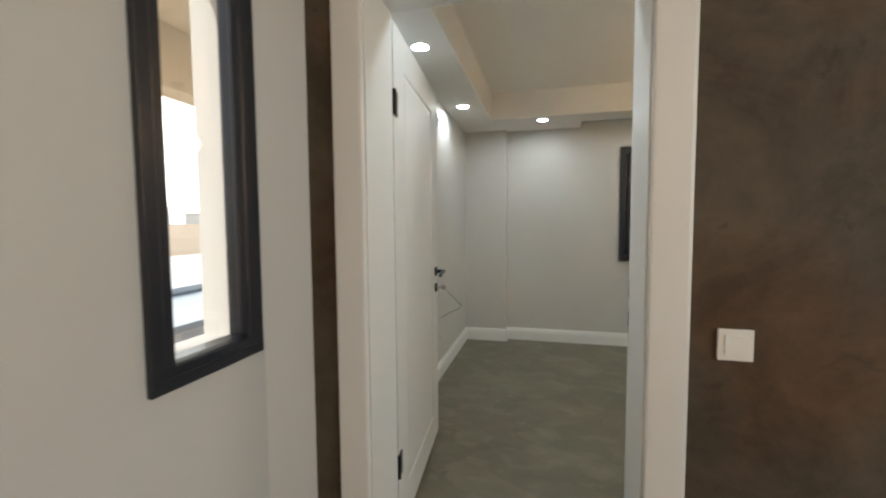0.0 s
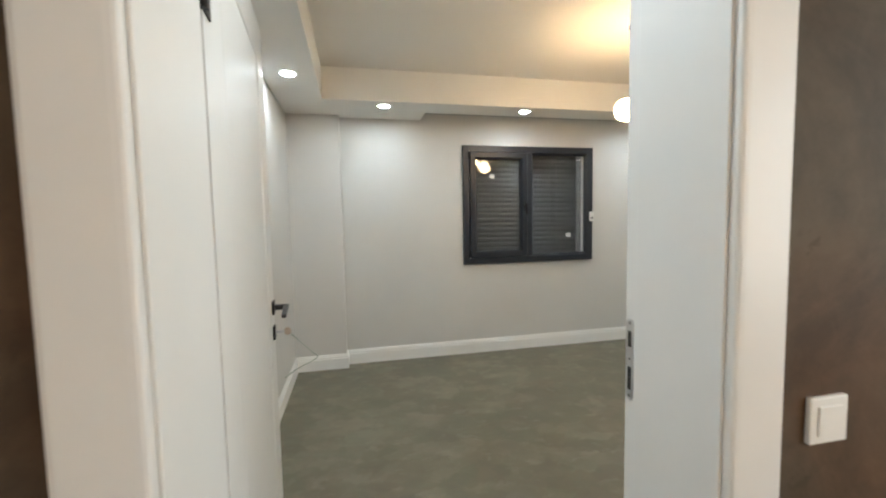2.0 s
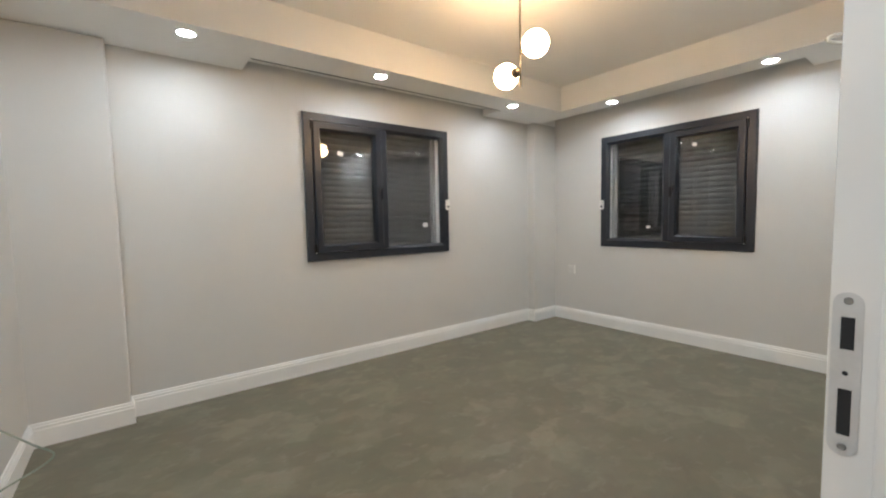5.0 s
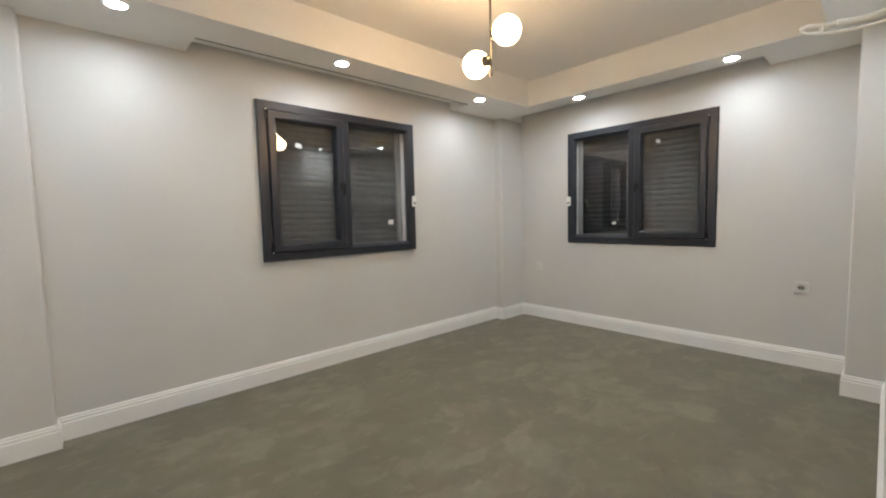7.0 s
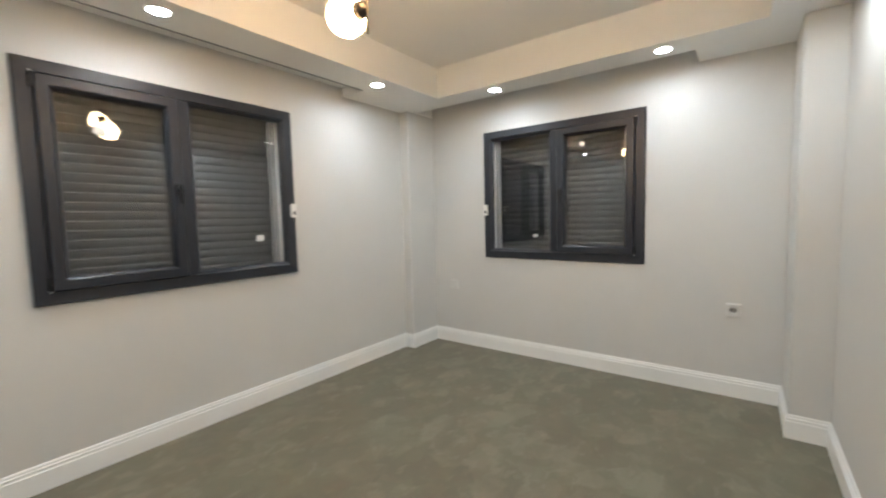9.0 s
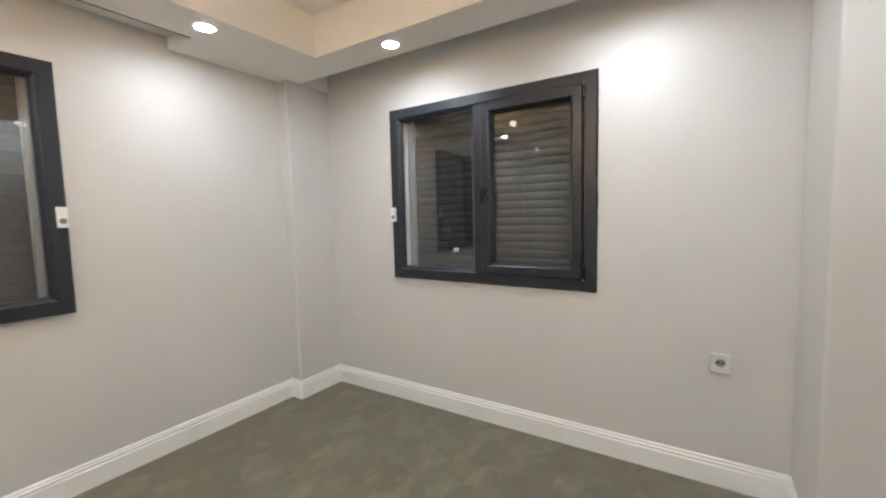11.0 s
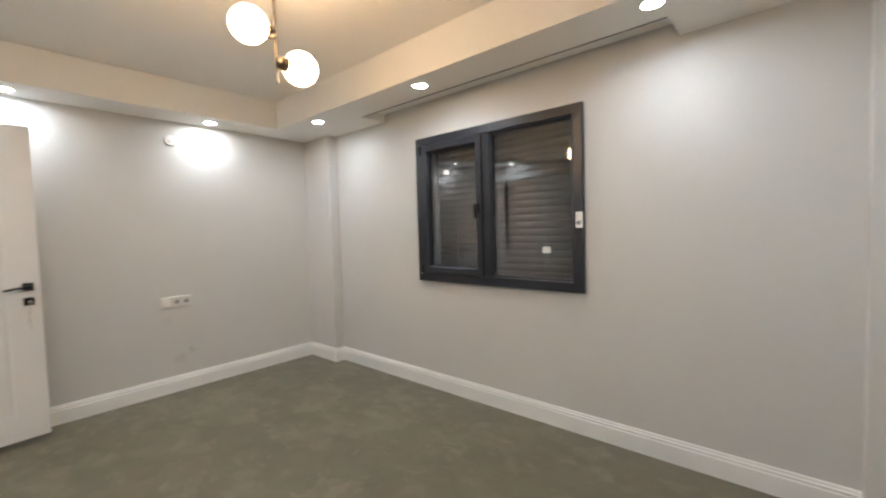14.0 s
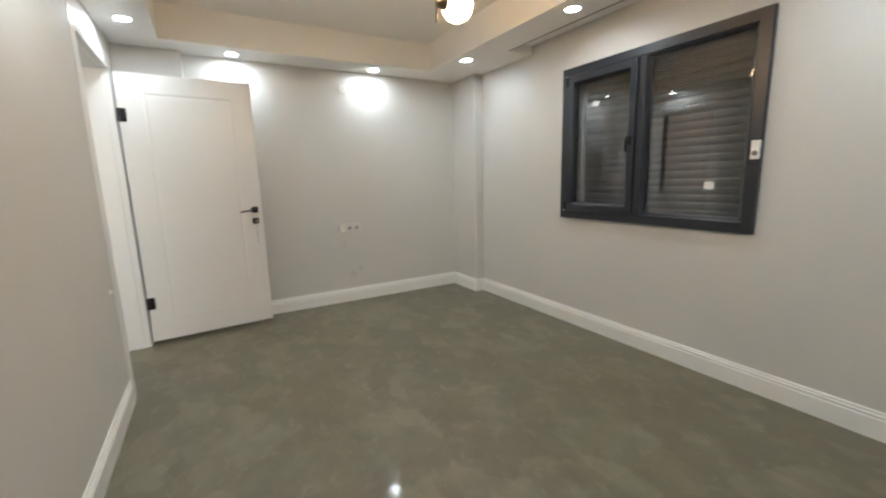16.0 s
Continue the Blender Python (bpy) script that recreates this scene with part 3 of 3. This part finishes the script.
n_pose = pose(N_WIN[0], NORTH - 0.012, N_WIN[2])
e_pose = pose(EAST, E_WIN[3 - 2], E_WIN[2], 0, 0, -90)
casement("window_1", "dark anthracite two-light window with a closed shutter behind", N_WIN, n_pose, True)
casement("window_2", "dark anthracite two-light window with rough sealant edges", E_WIN, e_pose, False)
def sealant(run, m, label):
    """An uneven bead of sealant along an edge of a window frame."""
    bm = bmesh.new()
    rows = []
    steps = 46
    for k in range(steps + 1):
        x = run * k / steps
        g = 0.0035 + 0.0045 * max(0.0, noise.noise(Vector((x * 9.0, 3.1, 0.0)))) + 0.002 * noise.noise(Vector((x * 40.0, 1.0, 0.0)))
        rows.append([bm.verts.new(q) for q in ((x, 0.0, 0.002), (x, -0.010, 0.002), (x, -0.006, -g), (x, 0.0, -g * 1.5))])
    for a, c in zip(rows, rows[1:]):
        for j in range(4):
            bm.faces.new((a[j], a[(j + 1) % 4], c[(j + 1) % 4], c[j]))
    ob = tagged(part("window_sealant", bm, RUBBER), label, "sealant", kind="structure")
    ob.matrix_world = m
    return ob


sealant(E_WIN[1] - E_WIN[0], e_pose, "uneven dark sealant under the window frame")
sealant(E_WIN[3] - E_WIN[2], e_pose @ pose(E_WIN[1] - E_WIN[0], 0, 0, 0, -90, 0), "uneven dark sealant beside the window frame")
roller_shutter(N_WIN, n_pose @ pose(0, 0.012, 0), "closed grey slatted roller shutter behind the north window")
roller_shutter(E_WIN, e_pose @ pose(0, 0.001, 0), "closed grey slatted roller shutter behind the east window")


def hall_window():
    m = pose(HALL_W, H_WIN[0], H_WIN[2], 0, 0, 90)
    w, hgt = H_WIN[1] - H_WIN[0], H_WIN[3] - H_WIN[2]
    win = thing("window_3", "narrow anthracite hall window letting in daylight", "window", m, kind="structure")
    part("window_frame", ring(0, w, 0, hgt, [(0.0, 0.06), (0.0, -0.016), (0.003, -0.019), (0.030, -0.019), (0.033, -0.016), (0.033, 0.06)]), ANTHRACITE, win)
    sash = part("sash", ring(0.030, w - 0.030, 0.030, hgt - 0.030, [(0.0, 0.05), (0.0, -0.018), (0.003, -0.021), (0.024, -0.021), (0.029, -0.015), (0.032, 0.002), (0.032, 0.05)]), ANTHRACITE, win)
    p = part("pane", box(0.061, w - 0.061, 0.012, 0.018, 0.061, hgt - 0.061), PANE, sash)
    p.visible_shadow = False


hall_window()


# ---- lamps ----
def downlight():
    d = thing("ceiling_spotlight", "round white recessed led spotlight, switched on", "spotlight", pose(0, 0, SOFFIT), "recessed spotlights")
    part("trim_ring", lathe([(0.044, 0.0), (0.044, -0.004), (0.049, -0.007), (0.056, -0.006), (0.060, -0.001), (0.060, 0.0)]), PLASTIC, d, smooth=True)
    part("lens", lathe([(0.0, -0.004), (0.038, -0.004), (0.044, -0.003)]), LED, d, "glowing led lens")
    return d


SPOTS = [(0.181, 4.648), (1.446, 4.648), (2.903, 4.648), (3.615, 4.017), (3.615, 2.792), (-0.484, 2.759), (-0.484, 3.994), (0.04, 2.108), (1.47, 2.108), (2.92, 2.108)]
lamp = downlight()
lamp.matrix_world = pose(*SPOTS[0], SOFFIT)
for x, y in SPOTS[1:]:
    copy_thing(lamp, pose(x, y, SOFFIT))


def pendant():
    x, y = 1.709, 3.481
    p = thing("pendant_lamp", "bronze rod pendant lamp with two glowing opal globes", "pendant lamp", pose(x, y, TRAY))
    part("canopy", lathe([(0.0, 0.0), (0.052, 0.0), (0.055, -0.006), (0.055, -0.020), (0.050, -0.025), (0.012, -0.025), (0.010, -0.036), (0.0, -0.036)]), BRONZE, p, smooth=True)
    part("rod", lathe([(0.0, -0.03), (0.0055, -0.03), (0.0055, -0.593), (0.004, -0.598), (0.0, -0.598)], steps=16), BRONZE, p, smooth=True)
    for name, side, z in (("globe", -1, 2.197), ("globe", 1, 2.081)):
        dz = z - TRAY
        out = pose(0, 0, dz, -90 * side)
        bm = lathe([(0.0, 0.0), (0.009, 0.0), (0.010, 0.006), (0.020, 0.010), (0.0265, 0.018), (0.029, 0.028), (0.029, 0.040), (0.033, 0.043), (0.033, 0.050), (0.0, 0.052)], out, 24)
        part("arm", bm, BRONZE, p, smooth=True)
        r = 0.074
        prof = [(r * math.sin(math.pi * k / 24), -r * math.cos(math.pi * k / 24)) for k in range(25)]
        part(name, lathe(prof, pose(0, side * 0.112, dz), 40), OPAL, p, "glowing warm opal glass globe", smooth=True)
    return p


pendant()


def hall_pendant():
    p = thing("hall_pendant_lamp", "warm amber globe pendant lamp in the hall", "pendant lamp", pose(0.95, -0.95, 2.55))
    part("canopy", lathe([(0.0, 0.0), (0.05, 0.0), (0.05, -0.02), (0.0, -0.025)]), BRONZE, p, smooth=True)
    part("rod", lathe([(0.0, -0.02), (0.005, -0.02), (0.005, -0.62), (0.0, -0.62)], steps=12), BRONZE, p, smooth=True)
    prof = [(0.09 * math.sin(math.pi * k / 20), -0.70 - 0.09 * math.cos(math.pi * k / 20)) for k in range(21)]
    part("globe", lathe(prof, None, 32), AMBER, p, "glowing amber glass globe", smooth=True)


hall_pendant()


# ---- door ----
def door():
    d = thing("door_1", "white lacquered panel door standing open", "door", pose(-0.384, 1.957, 0, 0, 0, 94.9), kind="structure")
    w, z0, z1, t = 0.905, 0.038, 2.092, 0.040
    leaf = bmesh.new()
    for face, inner in ((-t, -t + 0.004), (0.0, -0.004)):
        x0, x1, a0, a1 = 0.155, w - 0.155, 0.190, 1.952
        lip = 0.0025 if face < 0 else -0.0025
        loops = []
        for (l0, r0, b0, t0, y) in ((0, w, z0, z1, face), (x0, x1, a0, a1, face), (x0 + 0.006, x1 - 0.006, a0 + 0.006, a1 - 0.006, inner), (x0 + 0.016, x1 - 0.016, a0 + 0.016, a1 - 0.016, inner - lip * 0.2), (x0 + 0.030, x1 - 0.030, a0 + 0.030, a1 - 0.030, inner - lip)):
            loops.append([leaf.verts.new(q) for q in ((l0, y, b0), (r0, y, b0), (r0, y, t0), (l0, y, t0))])
        for a, c in zip(loops, loops[1:]):
            for k in range(4):
                leaf.faces.new((a[k], a[(k + 1) % 4], c[(k + 1) % 4], c[k]))
        leaf.faces.new(loops[-1])
    leaf.verts.ensure_lookup_table()
    fr, bk = leaf.verts[0:4], leaf.verts[20:24]
    for k in range(4):
        leaf.faces.new((fr[k], fr[(k + 1) % 4], bk[(k + 1) % 4], bk[k]))
    part("door_leaf", leaf, LACQUER, d)
    hx, hz = w - 0.060, 1.042
    lever = box(hx - 0.026, hx + 0.026, -t - 0.010, -t, hz - 0.026, hz + 0.026, 0.004)
    box(hx - 0.010, hx + 0.010, -t - 0.052, -t - 0.008, hz - 0.010, hz + 0.010, 0.003, lever)
    sections = []
    for k in range(9):
        u = k / 8
        x, drop, half = hx + 0.012 - 0.132 * u, 0.012 * u * u, 0.0078 - 0.0018 * u
        y0, y1 = -t - 0.060 + 0.002 * u, -t - 0.041 - 0.001 * u
        sections.append([lever.verts.new(q) for q in ((x, y0 + 0.002, hz - drop - half), (x, y0, hz - drop - half + 0.003), (x, y0, hz - drop + half - 0.003), (x, y0 + 0.002, hz - drop + half), (x, y1, hz - drop + half), (x, y1, hz - drop - half))])
    for a, c in zip(sections, sections[1:]):
        for j in range(6):
            lever.faces.new((a[j], a[(j + 1) % 6], c[(j + 1) % 6], c[j]))
    lever.faces.new(sections[0])
    lever.faces.new(sections[-1])
    part("door_handle", lever, BLACK, d, "black lever handle on a square rose")
    lz = 0.945
    lock = box(hx - 0.026, hx + 0.026, -t - 0.009, -t, lz - 0.026, lz + 0.026, 0.004)
    part("lock_rose", lock, BLACK, d)
    key = box(hx - 0.003, hx + 0.003, -t - 0.040, -t - 0.008, lz - 0.005, lz + 0.005, 0.001)
    key_ob = part("key_blade", key, STEEL, d)
    head = lathe([(0.0, -0.0025), (0.011, -0.0025), (0.013, 0.0), (0.011, 0.0025), (0.0, 0.0025)], pose(hx, -t - 0.051, lz, 0, 90, 0) @ Matrix.Diagonal((1.2, 1.0, 1.0, 1)), 24)
    part("key_head", head, KEY, key_ob, "tan plastic key head")
    cord = tube([(hx, -t - 0.064, lz - 0.012), (hx - 0.01, -t - 0.092, lz - 0.040), (hx - 0.02, -t - 0.135, lz - 0.082), (hx - 0.025, -t - 0.158, lz - 0.104), (hx - 0.02, -t - 0.142, lz - 0.122), (hx - 0.01, -t - 0.085, lz - 0.150), (hx, -t - 0.034, lz - 0.185)], 0.0016, 6)
    part("key_cord", cord, CORD, key_ob, "thin pale green cord")
    for z in (1.788, 0.350):
        hb = box(0.004, 0.046, -t - 0.004, -t + 0.001, z - 0.048, z + 0.048, 0.001)
        lathe([(0, -0.048), (0.007, -0.048), (0.007, 0.048), (0, 0.048)], pose(-0.004, -t - 0.004, z), 12, hb)
        box(-0.004, 0.002, -t - 0.004, -t + 0.030, z - 0.048, z + 0.048, 0.001, hb)
        part("hinge", hb, BLACK, d, "black door hinge")
    latch = box(w - 0.0005, w + 0.0015, -0.031, -0.009, 0.90, 1.09, 0.0005)
    part("latch_plate", latch, STEEL, d)


door()


def strike_plate():
    m = pose(JAMB_R, 1.927, 1.0475, 0, 0, 0)
    s = thing("strike_plate", "steel door strike plate with two slots in the lining", "strike plate", m)
    bm = bmesh.new()
    half, rad = 0.0925, 0.0125
    ringv = []
    outline = [(rad * math.cos(a), half - rad + rad * math.sin(a)) for a in np.linspace(0, math.pi, 9)] + [(rad * math.cos(a), -half + rad + rad * math.sin(a)) for a in np.linspace(math.pi, 2 * math.pi, 9)]
    for x in (-0.0012, 0.0):
        ringv.append([bm.verts.new((x, y, z)) for y, z in outline])
    bm.faces.new(ringv[0])
    for k in range(len(outline)):
        bm.faces.new((ringv[0][k], ringv[0][(k + 1) % len(outline)], ringv[1][(k + 1) % len(outline)], ringv[1][k]))
    part("plate", bm, STEEL, s)
    for z, hh in ((0.047, 0.018), (-0.042, 0.026)):
        part("slot", box(-0.0018, -0.0013, -0.0060, 0.0052, z - hh, z + hh), RUBBER, s, "dark latch slot")
    for z in (0.083, -0.082):
        part("screw", lathe([(0.0, 0.0), (0.0042, 0.0), (0.0032, 0.0008), (0.0, 0.0002)], pose(-0.0013, 0, z, 0, -90, 0), 12), SCREW, s)
    part("screw_hole", lathe([(0.0, 0.0), (0.0026, 0.0), (0.0, 0.0003)], pose(-0.0013, 0, 0.002, 0, -90, 0), 12), RUBBER, s)


strike_plate()


# ---- plates and small things on the walls ----
def rocker_switch(m):
    s = thing("light_switch", "white square rocker light switch on the brown wall", "switch", m)
    part("plate", box(-0.042, 0.042, -0.011, 0.0, -0.042, 0.042, 0.003), PLASTIC, s)
    part("rocker", box(-0.027, 0.027, -0.0145, -0.010, -0.027, 0.027, 0.002), PLASTIC, s)


rocker_switch(pose(0.706, HALL_N - 0.008, 1.002))


def socket_plate(cells, hw, hh, front, cup_r, cup_floor):
    """Plate whose round cells are sunk; cells are (x, sunk)."""
    bm = bmesh.new()
    n = 32
    lo, hi = -len(cells) * hw, len(cells) * hw
    for x, sunk in cells:
        rim, edge, floor_ring = [], [], []
        for k in range(n):
            t = 2 * math.pi * (k + 0.5) / n
            c, d = math.cos(t), math.sin(t)
            f = 1.0 / max(abs(c) / (hw - 0.0015), abs(d) / (hh - 0.003))
            edge.append(bm.verts.new((x + c * f, front, d * f)))
            rim.append(bm.verts.new((x + c * cup_r, front, d * cup_r)))
            floor_ring.append(bm.verts.new((x + c * cup_r * 0.96, cup_floor if sunk else front, d * cup_r * 0.96)))
        for k in range(n):
            j = (k + 1) % n
            bm.faces.new((edge[k], edge[j], rim[j], rim[k]))
            bm.faces.new((rim[k], rim[j], floor_ring[j], floor_ring[k]))
        bm.faces.new(floor_ring)
    back = [bm.verts.new(p) for p in ((lo, 0, -hh), (hi, 0, -hh), (hi, 0, hh), (lo, 0, hh))]
    lip = [bm.verts.new(p) for p in ((lo, front + 0.003, -hh), (hi, front + 0.003, -hh), (hi, front + 0.003, hh), (lo, front + 0.003, hh))]
    top = [bm.verts.new(p) for p in ((lo + 0.0015, front, -hh + 0.003), (hi - 0.0015, front, -hh + 0.003), (hi - 0.0015, front, hh - 0.003), (lo + 0.0015, front, hh - 0.003))]
    for k in range(4):
        j = (k + 1) % 4
        bm.faces.new((back[k], back[j], lip[j], lip[k]))
        bm.faces.new((lip[k], lip[j], top[j], top[k]))
    return bm


def socket(name, label, m, modules, finish=None):
    """Modules in a row: 's' is a sunk round socket, 'b' a blank plate, 't' a small data outlet. Local y points into the wall."""
    s = thing(name, label, "socket", m, "wall sockets")
    hw, hh, front = 0.0425 if len(modules) == 1 else 0.0375, 0.045, -0.0145
    cells = [((k - (len(modules) - 1) / 2) * 2 * hw, kind == "s") for k, kind in enumerate(modules)]
    part("plate", socket_plate(cells, hw, hh, front, 0.0215, -0.0025), finish or PLASTIC, s)
    for (x, sunk), kind in zip(cells, modules):
        if sunk:
            # well floor coloured grey to stand for the shade in the cup
            part("socket_well", lathe([(0.0, 0.0002), (0.0203, 0.0002), (0.0203, 0.0)], pose(x, -0.0026, 0, 90), 28), WELL, s, "round socket well coloured grey for the shade inside")
            # pin holes as oversized dark discs, which also darken the well
            for dx in (-0.0095, 0.0095):
                part("pin_hole", lathe([(0.0, 0.0006), (0.0052, 0.0006), (0.0052, 0.0)], pose(x + dx, -0.0029, 0, 90), 10), RUBBER, s)
            part("earth_clip", box(x - 0.003, x + 0.003, -0.010, -0.0026, 0.0165, 0.0195, 0.0006), STEEL, s)
        elif kind == "b":
            part("insert", box(x - 0.027, x + 0.027, front - 0.002, front + 0.001, -0.030, 0.030, 0.001), PLASTIC, s)
        else:
            ins = part("insert", box(x - 0.022, x + 0.022, front - 0.003, front + 0.001, -0.022, 0.022, 0.001), finish or PLASTIC, s)
            part("port", box(x - 0.004, x + 0.004, front - 0.0036, front - 0.0028, -0.003, 0.005), WELL, ins)
    return s


socket("wall_socket", "white single wall socket low on the east wall", pose(EAST, 2.394, 0.614, 0, 0, -90), "s", DULL)
socket("wall_socket", "small white outlet near the corner under the window", pose(EAST, 4.746, 0.612, 0, 0, -90), "t", DULL)
socket("wall_socket", "white triple socket plate on the west wall", pose(WEST, 3.706, 0.782, 0, 0, 90), "bss", DULL)

cap = thing("junction_cover", "round white junction cover high on the west wall", "junction cover", pose(WEST, 3.727, 2.168, 0, 90, 0))
part("cover", lathe([(0.046, 0.0), (0.046, 0.010), (0.042, 0.014), (0.020, 0.016), (0.0, 0.016)]), PLASTIC, cap, smooth=True)
part("knob", lathe([(0.012, 0.014), (0.012, 0.022), (0.009, 0.025), (0.0, 0.025)], None, 20), PLASTIC, cap, smooth=True)

plug = thing("wall_plug", "small white plug sticking out beside the door casing", "wall plug", pose(0.713, SOUTH, 0.703, -90))
part("body", lathe([(0.014, 0.0), (0.014, 0.003), (0.006, 0.004), (0.005, 0.016), (0.0, 0.018)], None, 16), PLASTIC, plug, smooth=True)


def shutter_remote(m, label):
    s = thing("shutter_switch", label, "switch", m, "shutter switches")
    body = part("body", box(-0.022, 0.022, -0.016, 0, -0.050, 0.050, 0.005), PLASTIC, s)
    part("dial", lathe([(0.014, 0.0), (0.014, 0.003), (0.009, 0.003), (0.009, 0.001), (0.0, 0.001)], pose(0, -0.016, -0.018, 90), 24), RAIL, body, "grey ring dial", smooth=True)
    part("key_pad", box(-0.010, 0.010, -0.0175, -0.0155, 0.012, 0.034, 0.001), LABEL, body)


shutter_remote(pose(2.386, NORTH - 0.0312, 1.380), "white plastic shutter switch on the window frame")
shutter_remote(pose(EAST - 0.0192, 4.346, 1.362, 0, 0, -90), "white plastic shutter switch on the window frame")


def sticker(m, w, h, tilt, label):
    s = tagged(part("window_sticker", box(-w / 2, w / 2, -0.0006, 0.0, -h / 2, h / 2), LABEL), label, "sticker", "window stickers")
    s.matrix_world = m @ pose(0, 0, 0, 0, tilt, 0)


sticker(pose(2.140, NORTH + 0.0075, 1.187), 0.056, 0.043, 2, "small white paper sticker on the window pane")
sticker(pose(1.285, NORTH - 0.0015, 1.800), 0.052, 0.036, 14, "small tilted white paper sticker on the window pane")
sticker(pose(EAST + 0.0195, 3.859, 1.118, 0, 0, -90), 0.040, 0.026, -4, "small white paper sticker on the window pane")
sticker(pose(EAST + 0.0105, 3.442, 1.880, 0, 0, -90), 0.040, 0.030, 20, "small torn white sticker on the window pane")


def pipe_stub():
    p = thing("air_conditioner_pipe", "white wrapped pipe stub bent out of the wall", "pipe", pose(2.355, SOUTH, 1.965))
    part("wrapped_pipe", tube([(0.0, -0.002, 0.01), (-0.05, 0.045, 0.0), (-0.12, 0.125, -0.028), (-0.199, 0.198, -0.044)], 0.013, 14), INSULATION, p, smooth=True)
    part("hose_loop", tube([(0.0, -0.002, -0.02), (-0.06, 0.055, -0.040), (-0.15, 0.150, -0.066), (-0.235, 0.235, -0.080), (-0.275, 0.275, -0.076), (-0.287, 0.286, -0.063), (-0.270, 0.270, -0.050), (-0.235, 0.235, -0.048), (-0.190, 0.190, -0.045)], 0.0065, 10), INSULATION, p, smooth=True)
    part("strap", tube([(-0.238, 0.240, -0.082), (-0.234, 0.232, -0.064), (-0.236, 0.236, -0.046)], 0.006, 8), INSULATION, p, smooth=True)
    part("wire_end", tube([(-0.284, 0.284, -0.062), (-0.292, 0.292, -0.066)], 0.003, 6), RUBBER, p)


pipe_stub()


# ---- outside the hall window ----
tagged(part("ground", box(-1500, 400, -900, 900, -6.2, -6.0), FIELD), "dry ground reaching the horizon", kind="structure")
HAZE = glow("bright_hazy_sky", (1.0, 1.0, 0.98), 2.6)
haze = bmesh.new()
arc = [(-600 * math.cos(a), 600 * math.sin(a)) for a in np.linspace(radians(-10), radians(100), 24)]
cols = [[haze.verts.new((x, y, z)) for z in (-5.9, 420)] for x, y in arc]
for a, c in zip(cols, cols[1:]):
    haze.faces.new((a[0], c[0], c[1], a[1]))
tagged(part("backdrop", haze, HAZE), "bright white hazy sky", kind="structure")
tagged(part("balcony_roof", box(-2.35, HALL_W - 0.19, 1.30, 6.2, 2.62, 2.80), CREAM), "cream rendered balcony roof", "roof", kind="structure")
tagged(part("balcony_beam", box(-2.35, -2.15, 1.30, 6.2, 2.21, 2.62, 0.01), CREAM), "cream rendered balcony beam", "beam", kind="structure")
tagged(part("wall_storey_below", box(-0.95, 4.35, -2.4, 5.4, -6.0, -0.125), CREAM), "cream rendered storey below", kind="structure")
tagged(part("balcony_floor", box(-2.35, HALL_W - 0.19, -3.0, 4.2, -0.20, -0.02), CREAM), "cream balcony floor slab", "floor", kind="structure")


rise = bmesh.new()
near, top, behind = [], [], []
for k in range(13):
    a = radians(105 + 5 * k)
    wob = 0.8 * math.sin(k * 1.7)
    for row, dist, z in ((near, 75 + 6 * wob, -6.02), (top, 290, 2.6 + wob), (behind, 420, -7.0)):
        row.append(rise.verts.new((dist * math.cos(a), dist * math.sin(a), z)))
for k in range(12):
    rise.faces.new((near[k], near[k + 1], top[k + 1], top[k]))
    rise.faces.new((top[k], top[k + 1], behind[k + 1], behind[k]))
tagged(part("far_slope", rise, FIELD), "dry tan slope rising far off", "hill", kind="structure")


def far_house(name, label, x, y, w, d, h, body, roof, storeys, bays, base=-6.0, turn=0.0):
    g = thing(name, label, "building", pose(x, y, base, 0, 0, turn))
    part("wall", box(-d / 2, d / 2, -w / 2, w / 2, 0, h), body, g)
    part("roof", box(-d / 2 - 0.3, d / 2 + 0.3, -w / 2 - 0.3, w / 2 + 0.3, h, h + 0.4, 0.05), roof, g)
    for s in range(storeys):
        for b_ in range(bays):
            yc, zc = -w / 2 + (b_ + 0.5) * w / bays, (s + 0.55) * h / storeys
            part("window", box(d / 2 - 0.02, d / 2 + 0.05, yc - 0.6, yc + 0.6, zc - 0.6, zc + 0.6), FAR_PANE, g)


for az, far, wide, tall, storeys in ((129, 300, 20, 8.5, 3), (134, 292, 26, 7.0, 2), (139.5, 305, 15, 11.0, 4), (143, 290, 24, 7.5, 2), (148.5, 300, 22, 9.5, 3), (154, 295, 28, 7.0, 2)):
    far_house("far_building", "pale block of %d storeys on the far slope" % storeys, far * math.cos(radians(az)), far * math.sin(radians(az)), wide, 12, tall, PALE_BLOCK, ROOF_WHITE, storeys, int(wide / 3.5), 1.2, az - 180)
far_house("low_shed", "low shed with a white sheet roof", -40, 38.5, 30, 27, 2.3, PALE_BLOCK, ROOF_WHITE, 1, 8)
far_house("low_shed", "low shed with a blue-grey sheet roof", -22.5, 22.0, 10, 8, 1.7, PALE_BLOCK, ROOF_BLUE, 1, 4)
